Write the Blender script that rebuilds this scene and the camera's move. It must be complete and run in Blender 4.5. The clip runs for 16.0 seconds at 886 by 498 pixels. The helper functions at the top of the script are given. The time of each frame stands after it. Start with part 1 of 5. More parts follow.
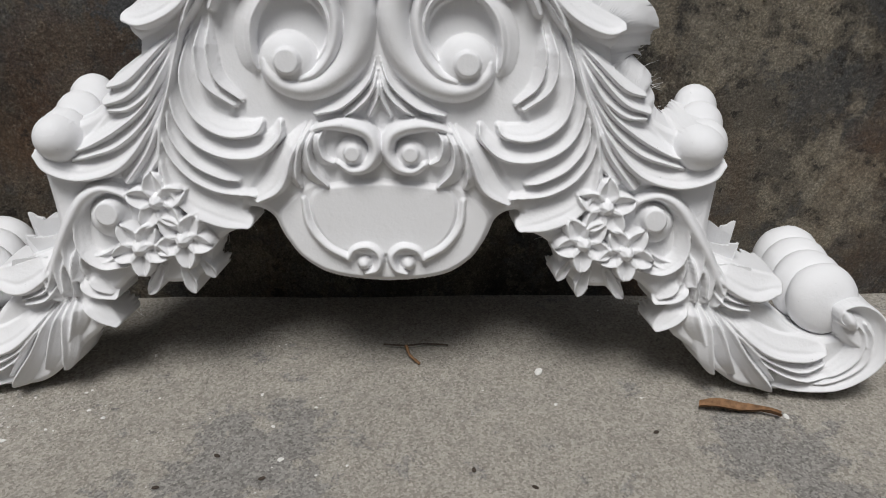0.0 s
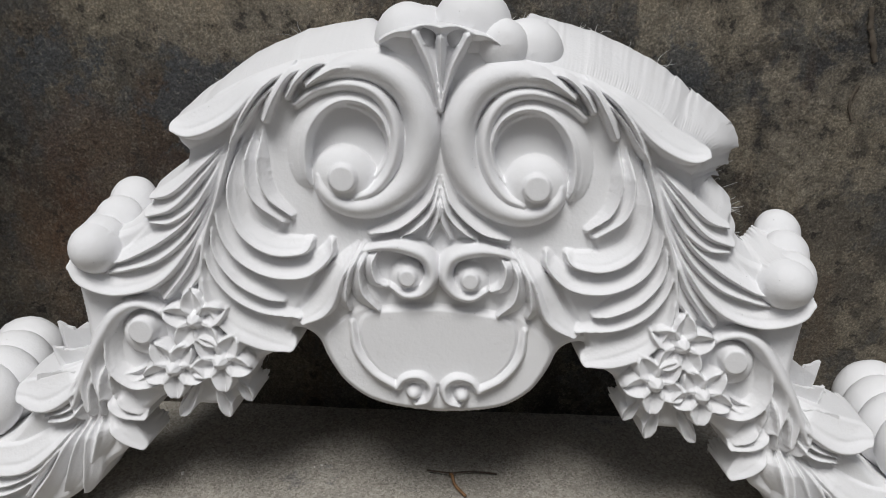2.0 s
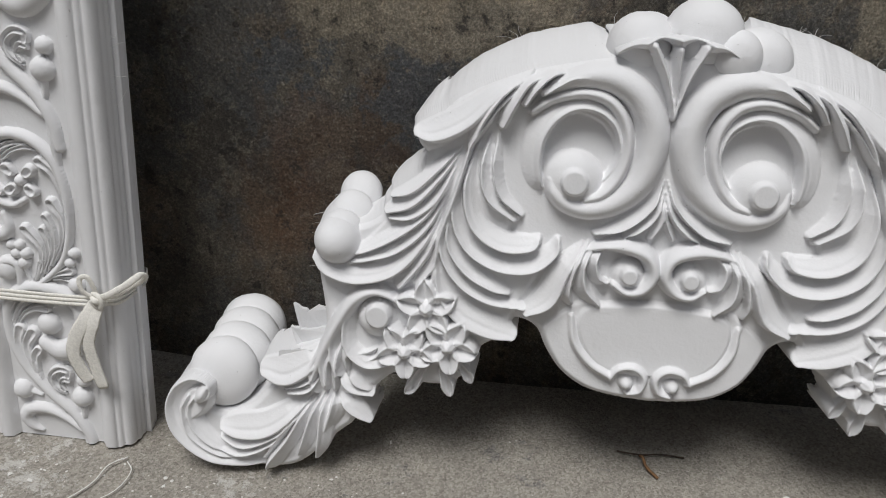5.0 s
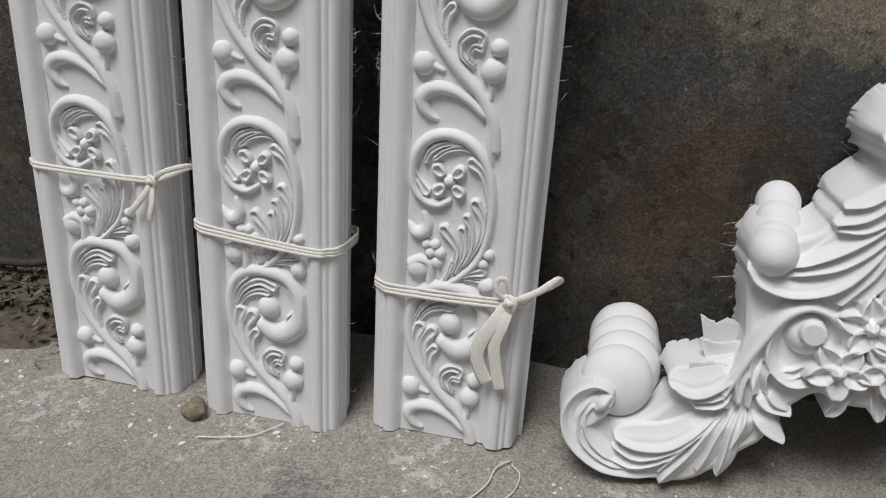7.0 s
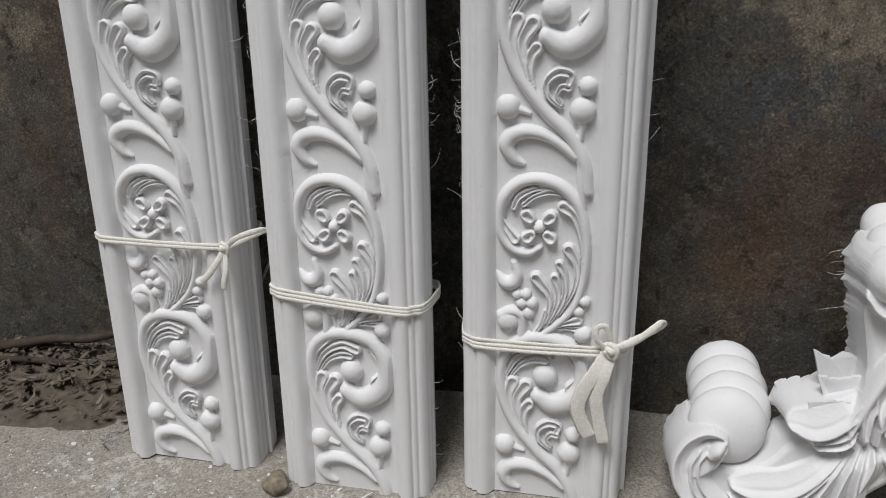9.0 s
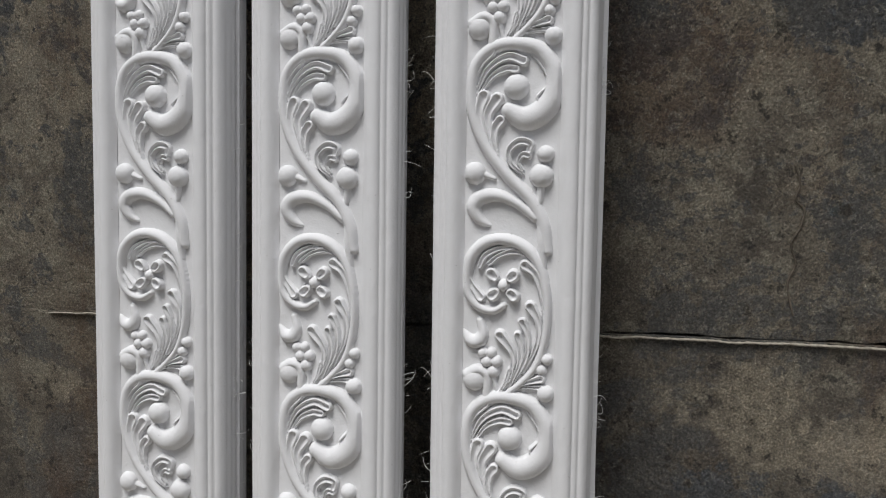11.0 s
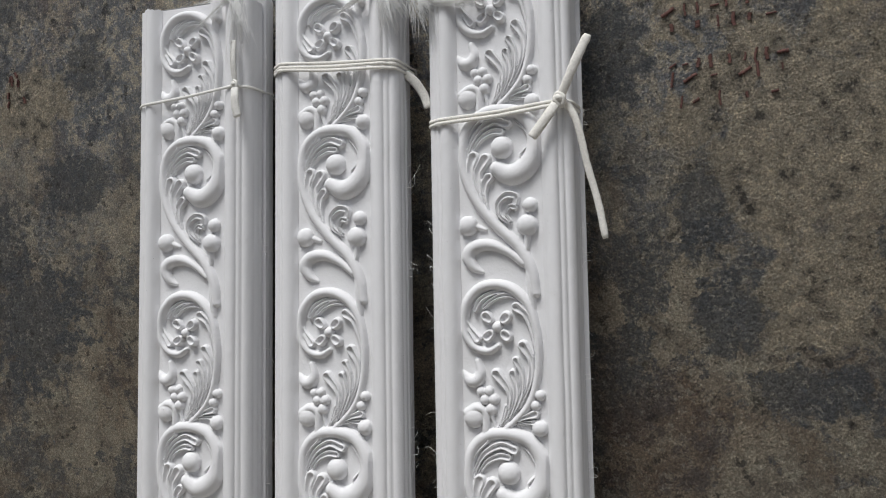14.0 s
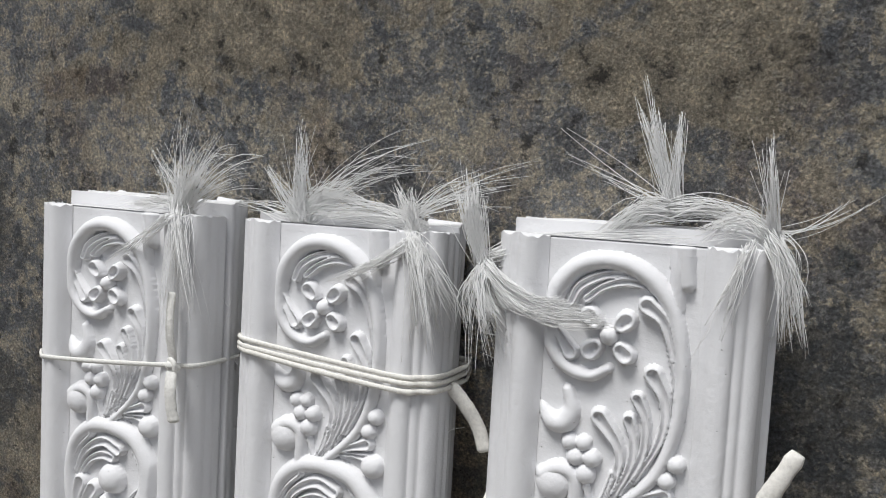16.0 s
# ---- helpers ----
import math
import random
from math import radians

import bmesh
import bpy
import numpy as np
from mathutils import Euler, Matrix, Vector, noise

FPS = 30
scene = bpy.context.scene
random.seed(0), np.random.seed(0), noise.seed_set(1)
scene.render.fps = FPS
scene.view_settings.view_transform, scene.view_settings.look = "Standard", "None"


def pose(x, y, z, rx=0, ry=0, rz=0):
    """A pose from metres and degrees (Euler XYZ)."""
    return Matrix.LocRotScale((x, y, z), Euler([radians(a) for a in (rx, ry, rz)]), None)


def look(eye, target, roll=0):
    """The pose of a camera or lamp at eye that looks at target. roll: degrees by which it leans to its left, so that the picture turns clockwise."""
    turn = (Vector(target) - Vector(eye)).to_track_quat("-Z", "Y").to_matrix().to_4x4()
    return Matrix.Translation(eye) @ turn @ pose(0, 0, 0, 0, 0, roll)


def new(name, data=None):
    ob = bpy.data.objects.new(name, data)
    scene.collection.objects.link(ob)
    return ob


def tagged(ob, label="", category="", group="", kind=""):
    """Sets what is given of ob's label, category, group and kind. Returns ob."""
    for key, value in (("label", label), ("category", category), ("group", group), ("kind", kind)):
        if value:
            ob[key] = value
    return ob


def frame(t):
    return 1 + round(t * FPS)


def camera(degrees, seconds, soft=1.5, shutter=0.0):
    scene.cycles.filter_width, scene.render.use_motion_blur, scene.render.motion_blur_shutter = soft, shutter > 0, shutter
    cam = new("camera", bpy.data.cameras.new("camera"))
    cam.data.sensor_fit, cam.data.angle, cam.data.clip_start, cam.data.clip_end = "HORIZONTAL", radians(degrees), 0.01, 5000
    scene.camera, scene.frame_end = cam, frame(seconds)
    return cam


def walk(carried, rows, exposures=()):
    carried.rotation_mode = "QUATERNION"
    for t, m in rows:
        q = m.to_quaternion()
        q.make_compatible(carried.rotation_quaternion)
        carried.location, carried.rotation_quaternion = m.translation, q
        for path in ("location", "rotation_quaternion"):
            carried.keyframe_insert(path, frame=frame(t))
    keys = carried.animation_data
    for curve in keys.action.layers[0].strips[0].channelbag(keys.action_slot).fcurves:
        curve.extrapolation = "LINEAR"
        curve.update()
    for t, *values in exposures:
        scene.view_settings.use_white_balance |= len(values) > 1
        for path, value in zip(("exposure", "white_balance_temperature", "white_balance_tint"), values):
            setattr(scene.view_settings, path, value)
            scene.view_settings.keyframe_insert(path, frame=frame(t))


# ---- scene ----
cam = camera(58.5, 16.0, 1.0)
PATH = [
    (0, (-0.039, -1.14, 0.667), (0.072, 0.636, -0.247), 1.5),
    (0.5, (-0.051, -1.129, 0.7), (0.039, 0.667, -0.177), 1.9),
    (1, (-0.055, -1.122, 0.715), (0.026, 0.698, -0.109), 2.3),
    (1.5, (-0.064, -1.09, 0.723), (0.004, 0.74, -0.079), 2.5),
    (2, (-0.079, -1.03, 0.715), (-0.029, 0.802, -0.085), 2.9),
    (2.5, (-0.095, -0.979, 0.714), (-0.075, 0.851, -0.095), 3.1),
    (3, (-0.103, -0.941, 0.747), (-0.101, 0.879, -0.084), 3.3),
    (3.2, (-0.108, -0.938, 0.753), (-0.118, 0.874, -0.093), 3.1),
    (5.3, (-0.305, -1.098, 0.794), (-0.49, 0.671, -0.121), 1.6),
    (5.5, (-0.344, -1.118, 0.807), (-0.567, 0.654, -0.094), 1.4),
    (6, (-0.416, -1.138, 0.807), (-0.742, 0.621, -0.086), 0.2),
    (6.5, (-0.52, -1.108, 0.787), (-0.895, 0.642, -0.106), -0.0),
    (7, (-0.643, -1.109, 0.765), (-1.051, 0.628, -0.137), 0.1),
    (7.5, (-0.707, -1.1, 0.731), (-1.116, 0.626, -0.192), -0.7),
    (8, (-0.749, -1.079, 0.716), (-1.148, 0.648, -0.211), -2.5),
    (8.5, (-0.771, -1.083, 0.724), (-1.182, 0.653, -0.181), -4.0),
    (9, (-0.749, -1.083, 0.76), (-1.192, 0.692, -0.049), -4.1),
    (9.5, (-0.735, -1.098, 0.858), (-1.199, 0.729, 0.187), -3.5),
    (10, (-0.71, -1.115, 0.935), (-1.18, 0.748, 0.378), -2.8),
    (10.2, (-0.698, -1.123, 0.955), (-1.173, 0.756, 0.46), -2.6),
    (12.3, (-0.608, -1.161, 1.221), (-1.134, 0.757, 1.006), -2.7),
    (12.5, (-0.598, -1.16, 1.246), (-1.135, 0.755, 1.036), -2.9),
    (13, (-0.574, -1.159, 1.301), (-1.12, 0.759, 1.151), -3.4),
    (13.5, (-0.551, -1.186, 1.354), (-1.139, 0.725, 1.297), -4.1),
    (14, (-0.534, -1.188, 1.41), (-1.171, 0.708, 1.396), -4.3),
    (14.5, (-0.567, -1.123, 1.535), (-1.282, 0.743, 1.467), -3.6),
    (15, (-0.603, -1.02, 1.758), (-1.384, 0.817, 1.635), -2.0),
    (15.5, (-0.64, -0.869, 1.892), (-1.437, 0.954, 1.686), -0.5),
    (16, (-0.691, -0.691, 1.897), (-1.461, 1.131, 1.599), -0.5),
]
walk(cam, [(t, look(eye, target, roll)) for t, eye, target, roll in PATH],
     [(0, 0.02), (2, -0.04), (3, -0.14), (6.5, -0.07), (8.5, -0.05), (10, 0.0), (12.5, 0.15), (14.5, 0.18), (15, 0.1), (15.5, 0.2), (16, 0.26)])

# ---- light ----
world = bpy.data.worlds.new("overcast_sky")
world.use_nodes = True
scene.world = world
wn, wl = world.node_tree.nodes, world.node_tree.links
sky = wn.new("ShaderNodeTexSky")
sky.sky_type = "NISHITA"
sky.sun_disc = False
SUN_ELEVATION, SUN_HEADING = 66.8, 199.8
sky.sun_elevation, sky.sun_rotation = radians(SUN_ELEVATION), radians(SUN_HEADING)
grey = wn.new("ShaderNodeHueSaturation")
grey.inputs["Saturation"].default_value = 0.3
wl.new(sky.outputs["Color"], grey.inputs["Color"])
wl.new(grey.outputs["Color"], wn["Background"].inputs["Color"])
wn["Background"].inputs["Strength"].default_value = 0.10

sun = new("sun", bpy.data.lights.new("sun", "SUN"))
sun.data.energy, sun.data.angle, sun.data.color = 2.5, radians(24), (1.0, 0.99, 0.975)
sun.matrix_world = look((-0.9, -2.5, 6.2), (0, 0, 0))

# ---- materials ----
def material(name, rough=0.6, spec=0.4):
    m = bpy.data.materials.new(name)
    m.use_nodes = True
    b = m.node_tree.nodes["Principled BSDF"]
    b.inputs["Roughness"].default_value = rough
    b.inputs["Specular IOR Level"].default_value = spec
    return m, m.node_tree.nodes, m.node_tree.links, b


def coords(n, l, scale=(1, 1, 1), kind="Object"):
    c, mp = n.new("ShaderNodeTexCoord"), n.new("ShaderNodeMapping")
    mp.inputs["Scale"].default_value = scale
    l.new(c.outputs[kind], mp.inputs["Vector"])
    return mp.outputs["Vector"]


def world_coords(n, l, scale=(1, 1, 1)):
    g, mp = n.new("ShaderNodeNewGeometry"), n.new("ShaderNodeMapping")
    mp.inputs["Scale"].default_value = scale
    l.new(g.outputs["Position"], mp.inputs["Vector"])
    return mp.outputs["Vector"]


def noise_of(n, l, vec, scale, detail=6.0, rough=0.6, distort=0.0):
    t = n.new("ShaderNodeTexNoise")
    t.inputs["Scale"].default_value, t.inputs["Detail"].default_value = scale, detail
    t.inputs["Roughness"].default_value, t.inputs["Distortion"].default_value = rough, distort
    l.new(vec, t.inputs["Vector"])
    return t.outputs["Fac"]


def ramp(n, l, fac, stops):
    r = n.new("ShaderNodeValToRGB")
    e = r.color_ramp.elements
    while len(e) < len(stops):
        e.new(0.5)
    for el, (p, c) in zip(e, stops):
        el.position = p
        el.color = (c, c, c, 1) if isinstance(c, (int, float)) else (*c, 1)
    l.new(fac, r.inputs["Fac"])
    return r.outputs["Color"]


def mix(n, l, fac, a, b, kind="MIX"):
    x = n.new("ShaderNodeMix")
    x.data_type, x.blend_type = "RGBA", kind
    for sock, v in ((x.inputs["Factor"], fac), (x.inputs["A"], a), (x.inputs["B"], b)):
        if isinstance(v, (int, float)):
            sock.default_value = v if sock.type == "VALUE" else (v, v, v, 1)
        elif isinstance(v, tuple):
            sock.default_value = (*v, 1)
        else:
            l.new(v, sock)
    return x.outputs["Result"]


def math_of(n, l, op, a, b=0.0, c=0.0):
    x = n.new("ShaderNodeMath")
    x.operation = op
    for sock, v in zip(x.inputs, (a, b, c)):
        if isinstance(v, (int, float)):
            sock.default_value = v
        else:
            l.new(v, sock)
    return x.outputs["Value"]


def bump(n, l, b, height, strength, distance, under=None):
    x = n.new("ShaderNodeBump")
    x.inputs["Strength"].default_value, x.inputs["Distance"].default_value = strength, distance
    l.new(height, x.inputs["Height"])
    if under:
        l.new(under, x.inputs["Normal"])
    if b:
        l.new(x.outputs["Normal"], b.inputs["Normal"])
    return x.outputs["Normal"]


def plaster_material(name, tone=0.8):
    m, n, l, b = material(name, 0.75, 0.2)
    v = world_coords(n, l)
    broad = noise_of(n, l, v, 7, 4)
    fine = noise_of(n, l, v, 260, 3)
    stain = ramp(n, l, noise_of(n, l, v, 23, 8, 0.65), [(0.62, 0.0), (0.8, 1.0)])
    c = mix(n, l, broad, (tone * 0.985, tone * 0.985, tone), (tone * 1.02, tone * 1.02, tone * 1.03))
    c = mix(n, l, math_of(n, l, "MULTIPLY", stain, 0.22), c, (tone * 0.8, tone * 0.79, tone * 0.76))
    pits = n.new("ShaderNodeTexVoronoi")
    pits.inputs["Scale"].default_value = 95
    l.new(v, pits.inputs["Vector"])
    pit = ramp(n, l, pits.outputs["Distance"], [(0.035, 1.0), (0.075, 0.0)])
    some = ramp(n, l, noise_of(n, l, v, 31, 2), [(0.55, 0.0), (0.58, 1.0)])
    pit = math_of(n, l, "MULTIPLY", pit, some)
    c = mix(n, l, math_of(n, l, "MULTIPLY", pit, 0.55), c, (0.25, 0.24, 0.22))
    l.new(c, b.inputs["Base Color"])
    l.new(ramp(n, l, broad, [(0.3, 0.68), (0.7, 0.85)]), b.inputs["Roughness"])
    k = bump(n, l, None, noise_of(n, l, v, 42, 3), 0.22, 0.005)
    k = bump(n, l, None, fine, 0.25, 0.0015, k)
    bump(n, l, b, math_of(n, l, "SUBTRACT", 1.0, pit), 0.6, 0.001, k)
    return m


def patches(n, l, v, rows, ragged, reach=0.45):
    """Stains at their places on the wall: x, z, half width, half height, strength; ragged breaks their edges."""
    total = None
    for x, z, wide, high, amount in rows:
        away = n.new("ShaderNodeVectorMath")
        away.operation = "SUBTRACT"
        away.inputs[1].default_value = (x, 0, z)
        l.new(v, away.inputs[0])
        unit = n.new("ShaderNodeVectorMath")
        unit.operation = "MULTIPLY"
        unit.inputs[1].default_value = (1 / wide, 0, 1 / high)
        l.new(away.outputs["Vector"], unit.inputs[0])
        size = n.new("ShaderNodeVectorMath")
        size.operation = "LENGTH"
        l.new(unit.outputs["Vector"], size.inputs[0])
        near = math_of(n, l, "MAXIMUM", math_of(n, l, "MULTIPLY_ADD", size.outputs["Value"], -0.6, 1.0), 0.0)
        near = math_of(n, l, "MULTIPLY", near, amount)
        total = near if total is None else math_of(n, l, "MAXIMUM", total, near)
    return ramp(n, l, math_of(n, l, "ADD", total, math_of(n, l, "MULTIPLY_ADD", ragged, 1.7, -0.85)), [(reach - 0.07, 0.0), (reach + 0.07, 1.0)])


TAN_PATCHES = [(-0.30, 0.575, 0.15, 0.09, 1.0), (-0.47, 0.578, 0.09, 0.03, 1.0), (0.27, 0.60, 0.13, 0.07, 0.85), (0.45, 0.47, 0.2, 0.16, 0.75), (0.64, 0.2, 0.14, 0.14, 0.7),
               (-0.38, 1.52, 0.2, 0.18, 1.0), (-0.40, 1.3, 0.14, 0.12, 0.8), (-1.73, 1.73, 0.1, 0.1, 0.9), (-0.33, 0.62, 0.2, 0.06, 0.7), (-0.5, 0.63, 0.12, 0.07, 0.8), (-1.66, 0.615, 0.07, 0.05, 0.7),
               (-1.2, 2.0, 0.3, 0.1, 0.75), (-0.75, 1.95, 0.15, 0.08, 0.9), (-0.5, 1.75, 0.12, 0.12, 0.8)]
SLATE_PATCHES = [(-0.515, 1.277, 0.055, 0.06, 1.0), (-0.542, 1.43, 0.04, 0.08, 1.0), (-0.413, 1.164, 0.1, 0.04, 1.0), (-0.652, 1.665, 0.06, 0.09, 0.9), (-1.768, 1.308, 0.13, 0.14, 0.9),
                 (-1.647, 1.568, 0.08, 0.06, 1.1), (-1.6, 1.783, 0.07, 0.08, 0.8), (0.235, 0.476, 0.05, 0.09, 1.0), (-0.36, 0.46, 0.09, 0.07, 0.9), (-0.56, 0.51, 0.07, 0.05, 0.8), (-0.27, 1.36, 0.06, 0.05, 0.9), (-1.84, 1.98, 0.16, 0.16, 0.9), (-1.84, 1.45, 0.1, 0.14, 0.8)]
RUST_PATCHES = [(-0.524, 0.34, 0.08, 0.12, 1.0), (-0.42, 0.41, 0.05, 0.09, 1.0), (-1.438, 1.952, 0.07, 0.022, 1.0), (-0.9, 0.42, 0.1, 0.1, 0.6), (-0.62, 1.1, 0.14, 0.12, 0.7)]


def wall_material():
    m, n, l, b = material("stained_concrete_wall", 0.8, 0.3)
    v = world_coords(n, l)
    low = noise_of(n, l, world_coords(n, l, (1.0, 1.0, 0.7)), 3.2, 8, 0.62, 0.6)
    mid = noise_of(n, l, v, 13, 9, 0.68, 0.3)
    grit = noise_of(n, l, v, 150, 6, 0.72)
    lumps = noise_of(n, l, v, 48, 5, 0.6)
    sep = n.new("ShaderNodeSeparateXYZ")
    l.new(v, sep.inputs["Vector"])
    rise = math_of(n, l, "ADD", sep.outputs["Z"], math_of(n, l, "MULTIPLY", math_of(n, l, "SUBTRACT", low, 0.5), 1.2))
    high = ramp(n, l, math_of(n, l, "MULTIPLY", rise, 0.5), [(0.2, 0.0), (0.62, 1.0)])
    # dark lower render, tan coarse render higher up
    lower_tone = mix(n, l, ramp(n, l, low, [(0.36, 0.0), (0.64, 1.0)]), (0.04, 0.038, 0.037), (0.2, 0.174, 0.138))
    tan = mix(n, l, ramp(n, l, mid, [(0.38, 0.0), (0.6, 1.0)]), (0.24, 0.205, 0.162), (0.52, 0.455, 0.35))
    c = mix(n, l, high, lower_tone, tan)
    worn = ramp(n, l, noise_of(n, l, v, 21, 10, 0.76), [(0.53, 0.0), (0.56, 1.0)])
    c = mix(n, l, math_of(n, l, "MULTIPLY", math_of(n, l, "MULTIPLY", worn, math_of(n, l, "ADD", high, 0.34)), 0.6), c, (0.46, 0.42, 0.33))
    # remains of slate-grey paint with broken edges, in large and small patches
    flakes = noise_of(n, l, v, 34, 8, 0.72)
    slate = ramp(n, l, math_of(n, l, "ADD", noise_of(n, l, v, 5.2, 9, 0.68, 0.5), math_of(n, l, "MULTIPLY", math_of(n, l, "SUBTRACT", flakes, 0.5), 0.55)), [(0.5, 0.0), (0.525, 1.0)])
    broken = ramp(n, l, grit, [(0.36, 0.35), (0.5, 1.0)])
    slate_colour = mix(n, l, lumps, (0.07, 0.077, 0.084), (0.155, 0.165, 0.175))
    c = mix(n, l, math_of(n, l, "MULTIPLY", math_of(n, l, "MULTIPLY", slate, broken), math_of(n, l, "ADD", math_of(n, l, "MULTIPLY", high, 0.45), 0.42)), c, slate_colour)
    # the highest stretch: coarse grey render with sandy flecks
    peak = ramp(n, l, math_of(n, l, "MULTIPLY", rise, 0.4), [(0.52, 0.0), (0.7, 1.0)])
    fleck = ramp(n, l, math_of(n, l, "ADD", math_of(n, l, "MULTIPLY", noise_of(n, l, v, 62, 9, 0.8, 0.2), 0.65), math_of(n, l, "MULTIPLY", mid, 0.35)), [(0.485, 0.0), (0.53, 1.0)])
    coarse = mix(n, l, fleck, mix(n, l, ramp(n, l, mid, [(0.36, 0.0), (0.62, 1.0)]), (0.16, 0.17, 0.185), (0.44, 0.45, 0.47)), mix(n, l, grit, (0.5, 0.44, 0.34), (0.9, 0.82, 0.68)))
    c = mix(n, l, math_of(n, l, "MULTIPLY", peak, 0.85), c, coarse)
    blue = ramp(n, l, noise_of(n, l, v, 9.1, 6, 0.65, 0.3), [(0.64, 0.0), (0.7, 1.0)])
    c = mix(n, l, math_of(n, l, "MULTIPLY", math_of(n, l, "MULTIPLY", blue, high), 0.5), c, (0.07, 0.13, 0.155))
    rust = ramp(n, l, noise_of(n, l, world_coords(n, l, (1, 1, 0.45)), 4.6, 7, 0.7, 0.4), [(0.52, 0.0), (0.72, 1.0)])
    c = mix(n, l, math_of(n, l, "MULTIPLY", rust, 0.6), c, (0.19, 0.1, 0.05))
    tan_field = patches(n, l, v, TAN_PATCHES, mid)
    tan_colour = mix(n, l, ramp(n, l, flakes, [(0.4, 0.0), (0.6, 1.0)]), (0.27, 0.235, 0.18), (0.6, 0.515, 0.385))
    c = mix(n, l, math_of(n, l, "MULTIPLY", tan_field, math_of(n, l, "MULTIPLY_ADD", high, 0.4, 0.5)), c, tan_colour)
    rust_field = patches(n, l, v, RUST_PATCHES, low)
    c = mix(n, l, math_of(n, l, "MULTIPLY", rust_field, 0.32), c, (0.15, 0.07, 0.035))
    slate_field = patches(n, l, v, SLATE_PATCHES, flakes)
    c = mix(n, l, math_of(n, l, "MULTIPLY", slate_field, 0.8), c, slate_colour)
    speck = ramp(n, l, noise_of(n, l, v, 95, 6, 0.78), [(0.55, 0.0), (0.6, 1.0)])
    c = mix(n, l, math_of(n, l, "MULTIPLY", speck, math_of(n, l, "MULTIPLY_ADD", high, 0.35, 0.18)), c, (0.5, 0.46, 0.38))
    pock = ramp(n, l, flakes, [(0.37, 1.0), (0.42, 0.0)])
    c = mix(n, l, math_of(n, l, "MULTIPLY", pock, 0.75), c, (0.04, 0.037, 0.035))
    sandy = noise_of(n, l, v, 320, 3, 0.75)
    c = mix(n, l, 0.7, c, ramp(n, l, sandy, [(0.3, 0.35), (0.5, 1.0), (0.7, 2.2)]), "MULTIPLY")
    l.new(c, b.inputs["Base Color"])
    l.new(ramp(n, l, mid, [(0.3, 0.55), (0.7, 0.92)]), b.inputs["Roughness"])
    k = bump(n, l, None, sandy, 0.7, 0.004)
    k = bump(n, l, None, mid, 0.6, 0.014, k)
    k = bump(n, l, None, slate, 0.35, -0.002, k)
    k = bump(n, l, None, slate_field, 0.6, -0.003, k)
    k = bump(n, l, None, math_of(n, l, "MULTIPLY", lumps, math_of(n, l, "ADD", high, 0.25)), 1.0, 0.04, k)
    k = bump(n, l, None, math_of(n, l, "MULTIPLY", flakes, high), 1.0, 0.04, k)
    k = bump(n, l, None, math_of(n, l, "MULTIPLY", noise_of(n, l, v, 105, 3, 0.6), high), 1.0, 0.016, k)
    bump(n, l, b, grit, 1.0, 0.01, k)
    return m


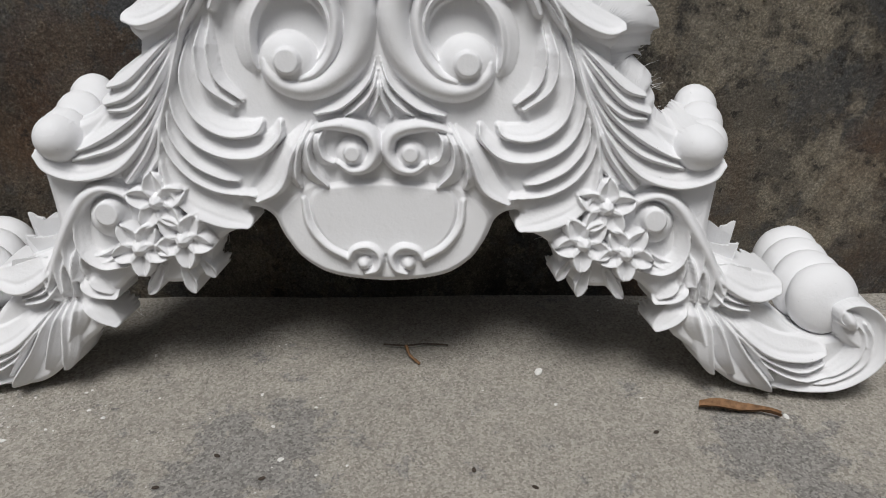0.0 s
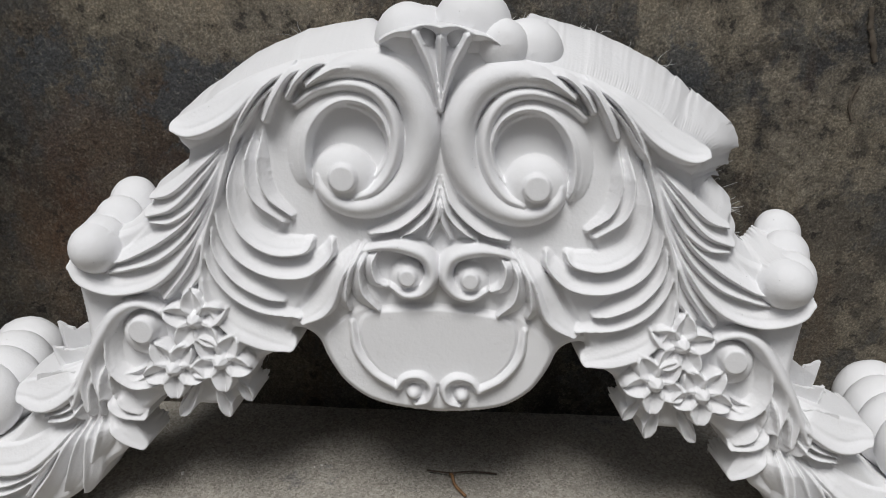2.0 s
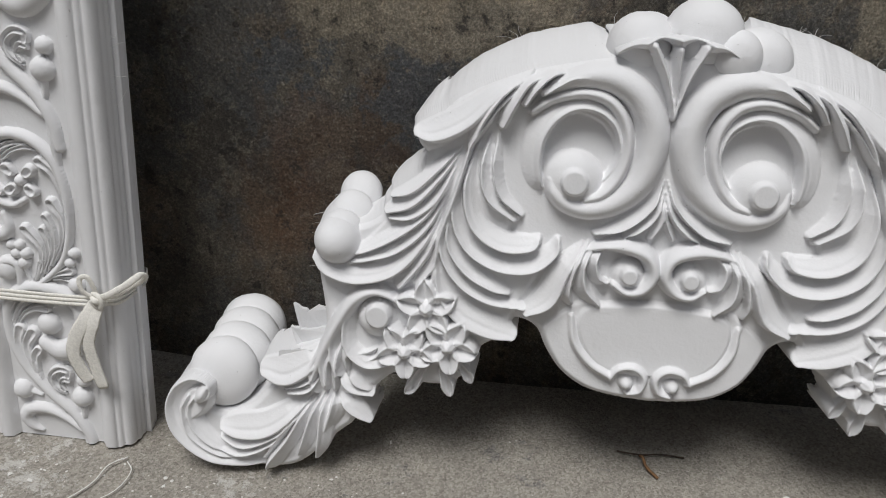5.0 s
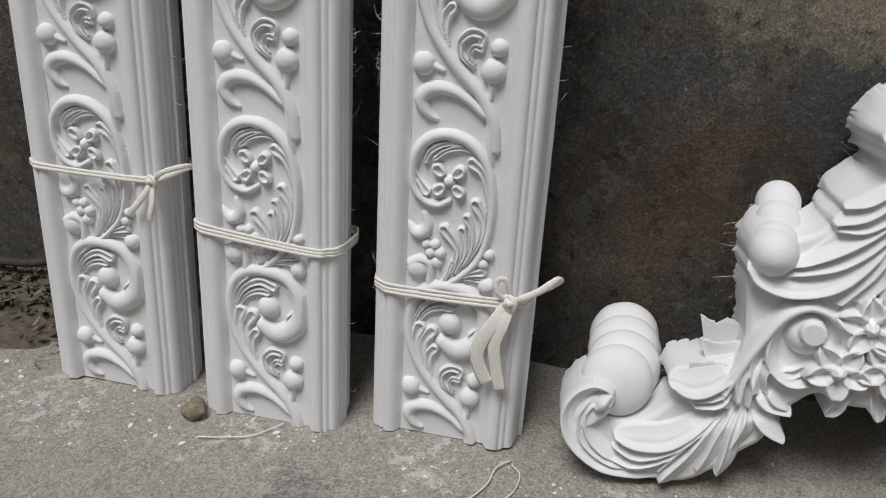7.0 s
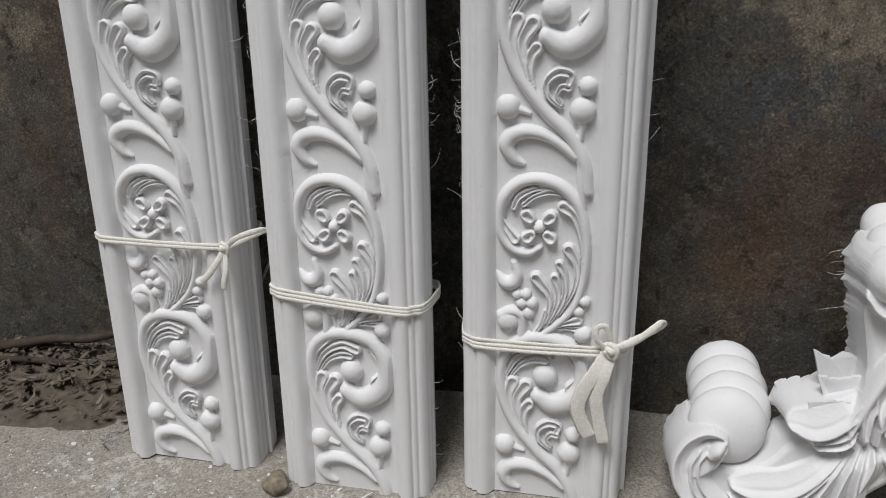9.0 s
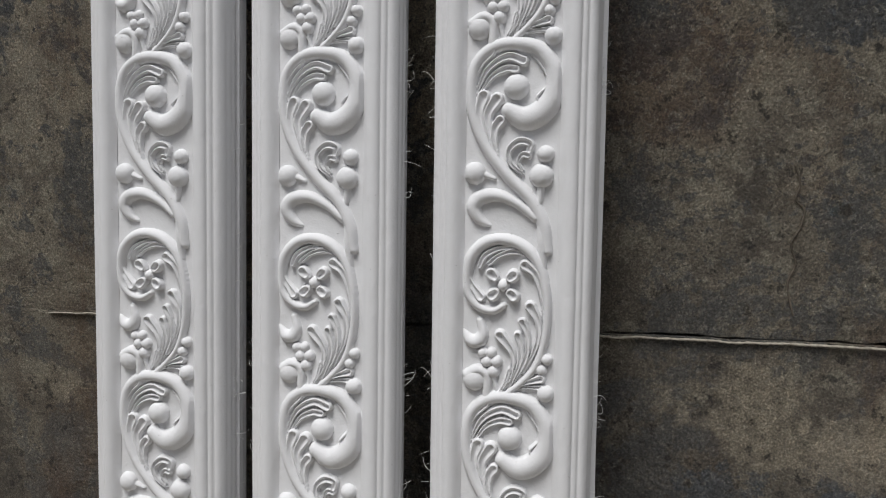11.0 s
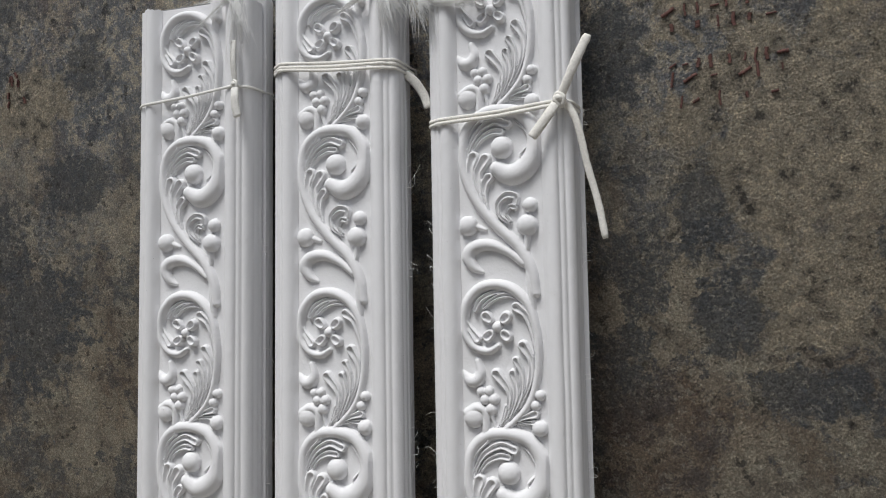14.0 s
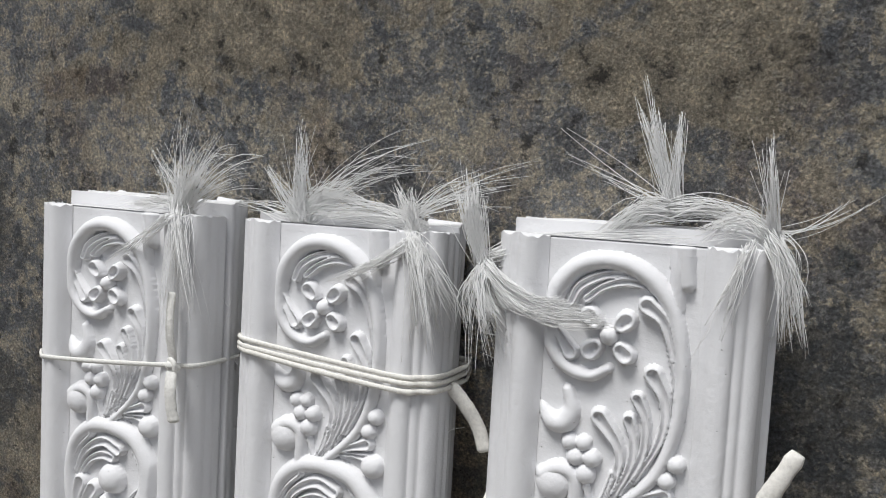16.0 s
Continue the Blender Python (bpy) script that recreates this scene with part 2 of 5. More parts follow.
def floor_material():
    m, n, l, b = material("worn_concrete_floor", 0.85, 0.3)
    v = world_coords(n, l)
    low = noise_of(n, l, v, 4, 6, 0.6)
    grit = noise_of(n, l, v, 240, 4, 0.7)
    mid = noise_of(n, l, v, 26, 7, 0.7)
    c = mix(n, l, low, (0.29, 0.262, 0.218), (0.45, 0.412, 0.348))
    c = mix(n, l, ramp(n, l, mid, [(0.35, 0.6), (0.6, 0.0)]), c, (0.22, 0.2, 0.17))
    scale = noise_of(n, l, v, 14, 10, 0.78, 0.3)
    for x, y, size in ((-0.18, -0.38, 0.16), (-0.27, -0.41, 0.15), (0.49, -0.43, 0.17), (0.41, -0.385, 0.1), (-1.0, -0.42, 0.1)):
        away = n.new("ShaderNodeVectorMath")
        away.operation = "DISTANCE"
        away.inputs[1].default_value = (x, y, 0)
        l.new(v, away.inputs[0])
        near = math_of(n, l, "MULTIPLY", math_of(n, l, "MAXIMUM", math_of(n, l, "SUBTRACT", 1.0, math_of(n, l, "DIVIDE", away.outputs["Value"], size)), 0.0), 0.16)
        scale = math_of(n, l, "ADD", scale, near)
    bare = ramp(n, l, scale, [(0.6, 0.0), (0.615, 1.0)])
    c = mix(n, l, math_of(n, l, "MULTIPLY", bare, 0.8), c, (0.13, 0.128, 0.127))
    sand = n.new("ShaderNodeTexVoronoi")
    sand.inputs["Scale"].default_value = 330
    l.new(v, sand.inputs["Vector"])
    c = mix(n, l, 0.42, c, ramp(n, l, sand.outputs["Color"], [(0.1, (0.12, 0.11, 0.1)), (0.9, (0.62, 0.59, 0.54))]))
    dark = ramp(n, l, noise_of(n, l, v, 120, 4, 0.7), [(0.31, 1.0), (0.36, 0.0)])
    c = mix(n, l, math_of(n, l, "MULTIPLY", dark, 0.6), c, (0.1, 0.09, 0.078))
    dust = ramp(n, l, noise_of(n, l, v, 14, 9, 0.75), [(0.6, 0.0), (0.68, 1.0)])
    c = mix(n, l, math_of(n, l, "MULTIPLY", dust, 0.3), c, (0.5, 0.49, 0.46))
    powder = math_of(n, l, "MULTIPLY_ADD", noise_of(n, l, v, 38, 9, 0.8), 1.0, -0.12)
    spread = None
    for x, y, size in ((-1.43, -0.31, 0.2), (-1.55, -0.29, 0.13), (-1.13, -0.31, 0.15), (-0.86, -0.3, 0.17), (-0.58, -0.31, 0.12)):
        away = n.new("ShaderNodeVectorMath")
        away.operation = "DISTANCE"
        away.inputs[1].default_value = (x, y, 0)
        l.new(v, away.inputs[0])
        near = math_of(n, l, "MAXIMUM", math_of(n, l, "SUBTRACT", 1.0, math_of(n, l, "DIVIDE", away.outputs["Value"], size)), 0.0)
        spread = near if spread is None else math_of(n, l, "MAXIMUM", spread, near)
    powder = ramp(n, l, math_of(n, l, "ADD", powder, math_of(n, l, "MULTIPLY", spread, 0.18)), [(0.53, 0.0), (0.59, 1.0)])
    c = mix(n, l, math_of(n, l, "MULTIPLY", powder, math_of(n, l, "MINIMUM", math_of(n, l, "MULTIPLY", spread, 1.6), 0.55)), c, (0.72, 0.71, 0.68))
    l.new(c, b.inputs["Base Color"])
    k = bump(n, l, None, mid, 0.35, 0.006)
    k = bump(n, l, None, bare, 0.25, -0.002, k)
    bump(n, l, b, grit, 0.9, 0.004, k)
    return m


def plain_material(name, colour, rough=0.7, vary=0.25, scale=60):
    m, n, l, b = material(name, rough, 0.3)
    v = world_coords(n, l)
    f = noise_of(n, l, v, scale, 5, 0.65)
    dark = tuple(x * (1 - vary) for x in colour)
    light = tuple(min(1, x * (1 + vary)) for x in colour)
    l.new(mix(n, l, ramp(n, l, f, [(0.3, 0.0), (0.7, 1.0)]), dark, light), b.inputs["Base Color"])
    bump(n, l, b, f, 0.35, 0.002)
    return m


PLASTER = plaster_material("white_plaster", 0.79)
PLASTER_RAW = plaster_material("raw_plaster_back", 0.74)
WALL = wall_material()
FLOOR = floor_material()
CLOTH = plain_material("cotton_cloth", (0.82, 0.8, 0.745), 0.9, 0.12, 300)
STRING = plain_material("white_twine", (0.78, 0.77, 0.73), 0.85, 0.1, 400)
FIBRE = plain_material("glass_fibre", (0.95, 0.95, 0.94), 0.5, 0.02, 300)
fn, fl = FIBRE.node_tree.nodes, FIBRE.node_tree.links
glow, blend = fn.new("ShaderNodeBsdfTranslucent"), fn.new("ShaderNodeMixShader")
glow.inputs["Color"].default_value = (0.95, 0.95, 0.94, 1)
blend.inputs["Fac"].default_value = 0.2
fl.new(fn["Principled BSDF"].outputs["BSDF"], blend.inputs[1])
fl.new(glow.outputs["BSDF"], blend.inputs[2])
fl.new(blend.outputs["Shader"], fn["Material Output"].inputs["Surface"])
BARK = plain_material("dead_wood", (0.06, 0.045, 0.035), 0.9, 0.4, 80)
LEAF = plain_material("dry_leaf", (0.2, 0.11, 0.055), 0.75, 0.4, 120)
STONE = plain_material("pebble", (0.24, 0.2, 0.15), 0.85, 0.4, 90)
CRUMB = plain_material("plaster_crumb", (0.72, 0.71, 0.68), 0.8, 0.1, 90)
CORD = plain_material("dirty_cord", (0.3, 0.28, 0.24), 0.9, 0.3, 200)
SOIL = plain_material("damp_soil", (0.11, 0.092, 0.072), 0.95, 0.4, 50)
PAINT_RED = plain_material("faded_red_paint", (0.13, 0.065, 0.055), 0.85, 0.5, 200)
BLOCKER = plain_material("blocker_grey", (0.16, 0.155, 0.15), 0.85, 0.3, 6)


# ---- mesh helpers ----
def link(name, me, mat, parent=None, label="", smooth=True):
    me.materials.append(mat)
    if smooth:
        me.shade_smooth()
    ob = new(name, me)
    if parent:
        ob.parent = parent
    return tagged(ob, label) if label else ob


def part(name, bm, mat, parent=None, label="", smooth=True):
    me = bpy.data.meshes.new(name)
    bm.to_mesh(me)
    bm.free()
    return link(name, me, mat, parent, label, smooth)


def mesh_of(name, verts, faces):
    me = bpy.data.meshes.new(name)
    me.from_pydata([tuple(map(float, p)) for p in verts], [], [tuple(map(int, f)) for f in faces])
    me.update()
    return me


def curve_points(pts, step):
    """Catmull-Rom through rows of any width, sampled about every step."""
    p = np.array(pts, float)
    p = np.vstack([2 * p[0] - p[1], p, 2 * p[-1] - p[-2]])
    out = []
    for i in range(1, len(p) - 2):
        k = max(2, int(np.hypot(*(p[i + 1] - p[i])[:2]) / step) + 1) if p.shape[1] < 5 else 8
        for s in np.linspace(0, 1, k, endpoint=False):
            a, b, c, d = p[i - 1:i + 3]
            out.append(0.5 * (2 * b + (c - a) * s + (2 * a - 5 * b + 4 * c - d) * s * s + (3 * b - a - 3 * c + d) * s ** 3))
    out.append(p[-2])
    return np.array(out)


def tube(pts, radii, sides=8, flat=1.0, up=(0, 0, 1)):
    """Verts and faces of a closed tube along pts; flat squashes it across its up side."""
    pts = [Vector(q) for q in pts]
    v, f = [], []
    for i, q in enumerate(pts):
        d = (pts[min(i + 1, len(pts) - 1)] - pts[max(i - 1, 0)]).normalized()
        a = d.cross(Vector(up))
        a = a.normalized() if a.length > 1e-4 else d.orthogonal().normalized()
        b = a.cross(d).normalized()
        r = radii[i] if hasattr(radii, "__len__") else radii
        v += [q + r * (math.cos(2 * math.pi * k / sides) * a + flat * math.sin(2 * math.pi * k / sides) * b) for k in range(sides)]
    for i in range(len(pts) - 1):
        for k in range(sides):
            j = (k + 1) % sides
            f.append((i * sides + k, i * sides + j, (i + 1) * sides + j, (i + 1) * sides + k))
    f.append(tuple(range(sides))[::-1])
    f.append(tuple(range((len(pts) - 1) * sides, len(pts) * sides)))
    return v, f


def joined(name, chunks):
    v, f = [], []
    for cv, cf in chunks:
        o = len(v)
        v += list(cv)
        f += [tuple(i + o for i in q) for q in cf]
    return mesh_of(name, v, f)


def slab(x0, x1, y0, y1, z0, z1, bevel=0.0):
    bm = bmesh.new()
    bmesh.ops.create_cube(bm, size=1.0)
    for q in bm.verts:
        q.co = Vector(((x0 + x1) / 2 + q.co.x * (x1 - x0), (y0 + y1) / 2 + q.co.y * (y1 - y0), (z0 + z1) / 2 + q.co.z * (z1 - z0)))
    if bevel:
        bmesh.ops.bevel(bm, geom=bm.edges[:], offset=bevel, segments=2, affect="EDGES")
    return bm

# ---- ground and wall ----
JOINT = 0.745


def joint_height(x, seed=0.0):
    return JOINT - 0.016 * (x + 1.1) + 0.006 * noise.noise(Vector((x * 7, seed, 3.1))) + 0.003 * noise.noise(Vector((x * 31, seed, 1.7)))


def wall_face(name, top):
    """Lower or upper course of the wall, with a ragged edge along the joint."""
    xs = np.concatenate([np.arange(-6, -2.2, 0.2), np.arange(-2.2, 1.2, 0.012), np.arange(1.2, 6.01, 0.2)])
    v, f = [], []
    for x in xs:
        edge = joint_height(x, 4.0) + 0.001 if top else joint_height(x) - 0.001
        z0, z1 = (edge, 3.4) if top else (-0.3, edge)
        front = -0.004 - 0.002 * noise.noise(Vector((x * 3, 0, 0))) if top else -0.011 + 0.003 * noise.noise(Vector((x * 5, 2, 0)))
        v += [(x, front, z0), (x, 0.22, z0), (x, 0.22, z1), (x, front, z1)]
    for i in range(len(xs) - 1):
        a, b = 4 * i, 4 * i + 4
        f += [(a + k, a + (k + 1) % 4, b + (k + 1) % 4, b + k) for k in range(4)]
    f += [(3, 2, 1, 0), tuple(range(len(v) - 4, len(v)))]
    return mesh_of(name, v, f)


tagged(link("wall_lower", wall_face("wall_lower", False), WALL, smooth=False), "dark stained concrete wall, lower course with rusty patches", "wall", kind="structure")
tagged(link("wall_upper", wall_face("wall_upper", True), WALL, smooth=False), "weathered concrete wall above a cracked joint, plaster worn off", "wall", kind="structure")
joint = part("wall_joint", slab(-6, 6, 0.03, 0.05, 0.6, 0.9), SOIL)
tagged(joint, "dark open joint between the courses of the wall", "wall joint", kind="structure")


def ground_height(x, y):
    """A slight rise towards the far bundles, over small unevenness."""
    s = min(1, max(0, (-0.66 - x) / 0.2))
    rise = s * s * (3 - 2 * s) * min(0.03, 0.0115 + max(0, -0.85 - x) * 0.0203)
    return rise + 0.003 * noise.noise(Vector((x * 4, y * 4, 0))) + 0.0012 * noise.noise(Vector((x * 19, y * 19, 5)))


def ground():
    near = np.arange(-2.4, 1.3, 0.02)
    xs = np.concatenate([[-60, -20, -8, -4], near, [2, 4, 8, 20, 60]])
    ys = np.concatenate([[-60, -20, -8, -4, -2, -1.2], np.arange(-1.0, 0.061, 0.02)])
    v = []
    for y in ys:
        for x in xs:
            v.append((x, y, ground_height(x, y) - 0.002))
    w = len(xs)
    f = [(j * w + i, j * w + i + 1, (j + 1) * w + i + 1, (j + 1) * w + i) for j in range(len(ys) - 1) for i in range(w - 1)]
    return mesh_of("ground", v, f)


tagged(link("ground", ground(), FLOOR), "rough grey-brown concrete ground with dark bare patches", "ground", kind="structure")

# unseen walls added behind the camera and at both ends to cut low skylight
for name, box, label in (("blocker_south", (-6.2, 5.2, -3.6, -3.4, -0.1, 3.0), "unseen grey slab behind the camera, added to block low sky light"), ("blocker_west", (-6.2, -6.0, -3.4, 0.0, -0.1, 3.0), "unseen grey slab at one end, added to block low sky light"),
                         ("blocker_east", (5.0, 5.2, -3.4, 0.0, -0.1, 3.0), "unseen grey slab at one end, added to block low sky light")):
    tagged(part(name, slab(*box), BLOCKER, smooth=False), label, "wall", kind="structure")

# ---- cast relief: strokes modelled on a fine grid, in millimetres ----
def islands(f):
    """Splits quads into their connected pieces, scraps left out."""
    used, inv = np.unique(f, return_inverse=True)
    q = inv.reshape(-1, 4)
    mark = np.arange(len(used))
    while True:
        low = mark[q].min(1)
        after = mark.copy()
        np.minimum.at(after, q.reshape(-1), np.repeat(low, 4))
        after = after[after]
        if (after == mark).all():
            break
        mark = after
    of = mark[q[:, 0]]
    return [f[of == k] for k in np.unique(of)]


class Relief:
    def __init__(self, u0, u1, v0, v1, step, period=0.0, ground=0.0, base="panel"):
        self.us, self.vs = np.arange(u0, u1 + step * 0.5, step), np.arange(v0, v1 + step * 0.5, step)
        self.step, self.period = step, period
        self.U, self.V = np.meshgrid(self.us, self.vs)
        self.h = np.full(self.U.shape, float(ground))
        self.names = [base]
        self.mark = np.zeros(self.U.shape, int)

    def index(self, name):
        """Every stroke is a piece of its own, unless it continues the one before."""
        self.names.append(name)
        return len(self.names) - 1

    def window(self, lo, hi):
        i = np.searchsorted(self.us, [lo[0], hi[0]])
        j = np.searchsorted(self.vs, [lo[1], hi[1]])
        return slice(j[0], j[1]), slice(i[0], i[1])

    def raise_to(self, key, win, new_h, where):
        hit = where & (new_h > self.h[win])
        self.h[win] = np.where(hit, new_h, self.h[win])
        self.mark[win] = np.where(hit, key, self.mark[win])

    def shifts(self):
        return (-self.period, 0, self.period) if self.period else (0,)

    def stroke(self, name, profile, rows, scale=1.0):
        s0, key = curve_points(rows, 2.0), self.index(name)
        for dv in self.shifts():
            s = s0 + np.array([0, dv, 0, 0])
            wider = 1.14 if profile.startswith("lobe") else np.linspace(0.9, 1.45, len(s)) if profile == "tear" else 1.0
            r = np.maximum(s[:, 2] * wider, 0.5)
            win = self.window(((s[:, 0] - r).min(), (s[:, 1] - r).min()), ((s[:, 0] + r).max(), (s[:, 1] + r).max()))
            U, V = self.U[win], self.V[win]
            if not U.size:
                continue
            best, side, hh = np.full(U.shape, 9.0), np.zeros(U.shape), np.zeros(U.shape)
            tan = np.gradient(s[:, :2], axis=0)
            tan /= np.maximum(np.hypot(tan[:, 0], tan[:, 1]), 1e-6)[:, None]
            for k in range(len(s)):
                du, dv2 = U - s[k, 0], V - s[k, 1]
                q = np.hypot(du, dv2) / r[k]
                near = q < best
                best = np.where(near, q, best)
                side = np.where(near, (tan[k, 0] * dv2 - tan[k, 1] * du) / r[k], side)
                start = min(1.0, 0.45 + 2.0 * k / len(s)) if profile.startswith("lobe") else 1.0
                hh = np.where(near, s[k, 3] * start, hh)
            q = np.clip(best, 0, 1)
            if profile == "round":
                f = np.sqrt(1 - q * q)
            elif profile == "tear":
                f = np.where(q < 0.62, 0.4 + 0.6 * (q / 0.62) ** 2, np.sqrt(np.clip(1 - ((q - 0.62) / 0.38) ** 2, 0, 1)))
            elif profile == "petal":
                f = np.where(q < 0.86, 0.66 + 0.34 * (q / 0.86), np.sqrt(np.clip(1 - ((q - 0.86) / 0.14) ** 2, 0, 1)))
            elif profile == "scoop":
                f = np.where(q < 0.82, 0.5 + 0.5 * (q / 0.82) ** 2, np.sqrt(np.clip(1 - ((q - 0.82) / 0.18) ** 2, 0, 1)))
            else:
                sd = np.clip(side, -1, 1) * (1 if profile == "lobeL" else -1)
                crest = 0.72
                rise = np.clip((sd + 1) / (1 + crest), 0, 1) ** 1.35
                fall = np.clip((1 - sd) / (1 - crest), 0, 1) ** 0.45
                groove = 1 - 0.07 * np.exp(-((sd - 0.22) / 0.13) ** 2)
                f = groove * (0.42 + 0.58 * np.where(sd < crest, rise, fall)) * np.clip((1 - q) / 0.1, 0, 1) ** 0.4
            self.raise_to(key, win, hh * f * scale, best < 1)

    def ball(self, name, u, v, r, h):
        key = self.index(name)
        for dv in self.shifts():
            win = self.window((u - r, v + dv - r), (u + r, v + dv + r))
            q = np.hypot(self.U[win] - u, self.V[win] - v - dv) / r
            self.raise_to(key, win, h * np.clip(1 - q * q, 0, 1) ** 0.42, q < 1)

    def cap(self, name, u, v, r, h):
        """A flat-topped button; a negative h sinks a dimple, and a low one levels the ground."""
        key = self.names.index(name) if name in self.names else self.index(name)
        key = len(self.names) - 1 if self.names[-1] == name else key
        for dv in self.shifts():
            win = self.window((u - r, v + dv - r), (u + r, v + dv + r))
            q = np.hypot(self.U[win] - u, self.V[win] - v - dv) / r
            if h < 0:
                self.h[win] = np.where(q < 1, self.h[win] + h * (1 - q * q), self.h[win])
            elif h < 5:
                self.h[win] = np.where(q < 1, h, self.h[win])
            else:
                self.raise_to(key, win, h * np.clip((1 - q) / 0.12, 0, 1) ** 0.3, q < 1)

    def fill(self, name, pts, h):
        p = np.array(pts, float)
        for _ in range(2):
            after = np.roll(p, -1, 0)
            p = np.stack([0.75 * p + 0.25 * after, 0.25 * p + 0.75 * after], 1).reshape(-1, 2)
        inside = np.zeros(self.U.shape, bool)
        dist = np.full(self.U.shape, 1e9)
        for a, b in zip(p, np.roll(p, -1, 0)):
            cross = (a[1] > self.V) != (b[1] > self.V)
            x = (b[0] - a[0]) * (self.V - a[1]) / (b[1] - a[1] if b[1] != a[1] else 1e-9) + a[0]
            inside ^= cross & (self.U < x)
            t = np.clip(((self.U - a[0]) * (b[0] - a[0]) + (self.V - a[1]) * (b[1] - a[1])) / max(((b - a) ** 2).sum(), 1e-9), 0, 1)
            if a[0] < 0 or b[0] < 0:
                dist = np.minimum(dist, np.hypot(self.U - a[0] - t * (b[0] - a[0]), self.V - a[1] - t * (b[1] - a[1])))
        self.raise_to(self.index(name), (slice(None), slice(None)), h * np.clip(dist / 7, 0.15, 1) ** 0.5, inside)

    def flower(self, name, u, v, r, turn):
        for k in range(5):
            a = radians(turn + 72 * k)
            c, s = math.cos(a), math.sin(a)
            rows = [(u + c * r * d, v + s * r * d, r * w, h) for d, w, h in ((0.25, 0.2, 30), (0.56, 0.46, 36), (0.84, 0.38, 38), (1.06, 0.2, 37), (1.3, 0.03, 33))]
            self.stroke(name + "_petal", "petal", rows)
        self.cap(name + "_heart", u, v, r * 0.44, 20.0)
        self.ball(name + "_heart", u, v, r * 0.4, 43)
        for k in range(5):
            a = radians(turn + 36 + 72 * k)
            for far in (0.12, 0.2, 0.28):
                self.cap(name + "_heart", u + far * r * math.cos(a), v + far * r * math.sin(a), r * 0.075, -2.2)

    def soften(self, times, floor_at=None):
        keep = self.h > 0.5 if floor_at is not None else None
        for _ in range(times):
            p = np.pad(self.h, 1, mode="edge")
            s = sum(p[1 + i:p.shape[0] - 1 + i, 1 + j:p.shape[1] - 1 + j] * w for i, j, w in (
                (0, 0, 4), (1, 0, 2), (-1, 0, 2), (0, 1, 2), (0, -1, 2), (1, 1, 1), (1, -1, 1), (-1, 1, 1), (-1, -1, 1))) / 16
            self.h = s if keep is None else np.where(keep, s, self.h)

    def ease_outline(self, limit, times):
        """Draws the stepped outline of the raised part into a flowing line."""
        q, _ = self.faces(limit)
        e = np.concatenate([q[:, [k, (k + 1) % 4]] for k in range(4)])
        n = self.h.size
        code, back = e[:, 0] * n + e[:, 1], e[:, 1] * n + e[:, 0]
        e = e[~np.isin(code, back)]
        U, V = self.U.reshape(-1), self.V.reshape(-1)
        e = e[~((U[e[:, 0]] > -0.1) & (U[e[:, 1]] > -0.1))]
        pinned = U > -0.1
        for _ in range(times):
            for X in (U, V):
                total, count = np.zeros(n), np.zeros(n)
                for a, b in ((0, 1), (1, 0)):
                    np.add.at(total, e[:, a], X[e[:, b]])
                    np.add.at(count, e[:, a], 1)
                move = (count == 2) & ~pinned
                X[move] = 0.5 * X[move] + 0.5 * total[move] / 2
        self.U, self.V = U.reshape(self.h.shape), V.reshape(self.h.shape)

    def faces(self, limit=None):
        """Quads of the grid with the mark of their highest corner."""
        nv, nu = self.h.shape
        i = np.arange(nv * nu).reshape(nv, nu)
        q = np.stack([i[:-1, :-1], i[:-1, 1:], i[1:, 1:], i[1:, :-1]], -1).reshape(-1, 4)
        hq = self.h.reshape(-1)[q]
        m = self.mark.reshape(-1)[q][np.arange(len(q)), hq.argmax(1)]
        if limit is not None:
            ok = hq.min(1) > limit
            q, m = q[ok], m[ok]
        return q, m

    def meshes(self, place, limit=None, flip=False):
        """One mesh for each name. place turns arrays of u, v, h in millimetres into points."""
        q, m = self.faces(limit)
        pts = place(self.U.reshape(-1), self.V.reshape(-1), self.h.reshape(-1))
        pieces, scraps = [], []
        for k, name in enumerate(self.names):
            f = q[m == k]
            for piece in islands(f) if len(f) else ():
                if len(piece) < 12:
                    scraps.append(piece)
                else:
                    pieces.append([name, piece])
        owner = np.full(self.h.size, -1)
        for i, (_, piece) in enumerate(pieces):
            owner[piece.reshape(-1)] = i
        more = {}
        for _ in range(3):
            left = []
            for scrap in scraps:
                near = owner[scrap.reshape(-1)]
                if near.max() < 0:
                    left.append(scrap)
                    continue
                owner[scrap.reshape(-1)] = near.max()
                more.setdefault(near.max(), []).append(scrap)
            scraps = left
        for i, extra in more.items():
            pieces[i][1] = np.concatenate([pieces[i][1], *extra])
        out = []
        for name, piece in pieces:
            used, inv = np.unique(piece, return_inverse=True)
            quad = inv.reshape(-1, 4)
            if flip:
                quad = quad[:, ::-1]
            me = bpy.data.meshes.new(name)
            me.from_pydata(pts[used].tolist(), [], quad.tolist())
            me.update()
            out.append((name, me))
        return out

# ---- carved mouldings, tied in bundles ----
REPEAT, FOOT, LENGTH = 450.0, -388.0, 1808.0


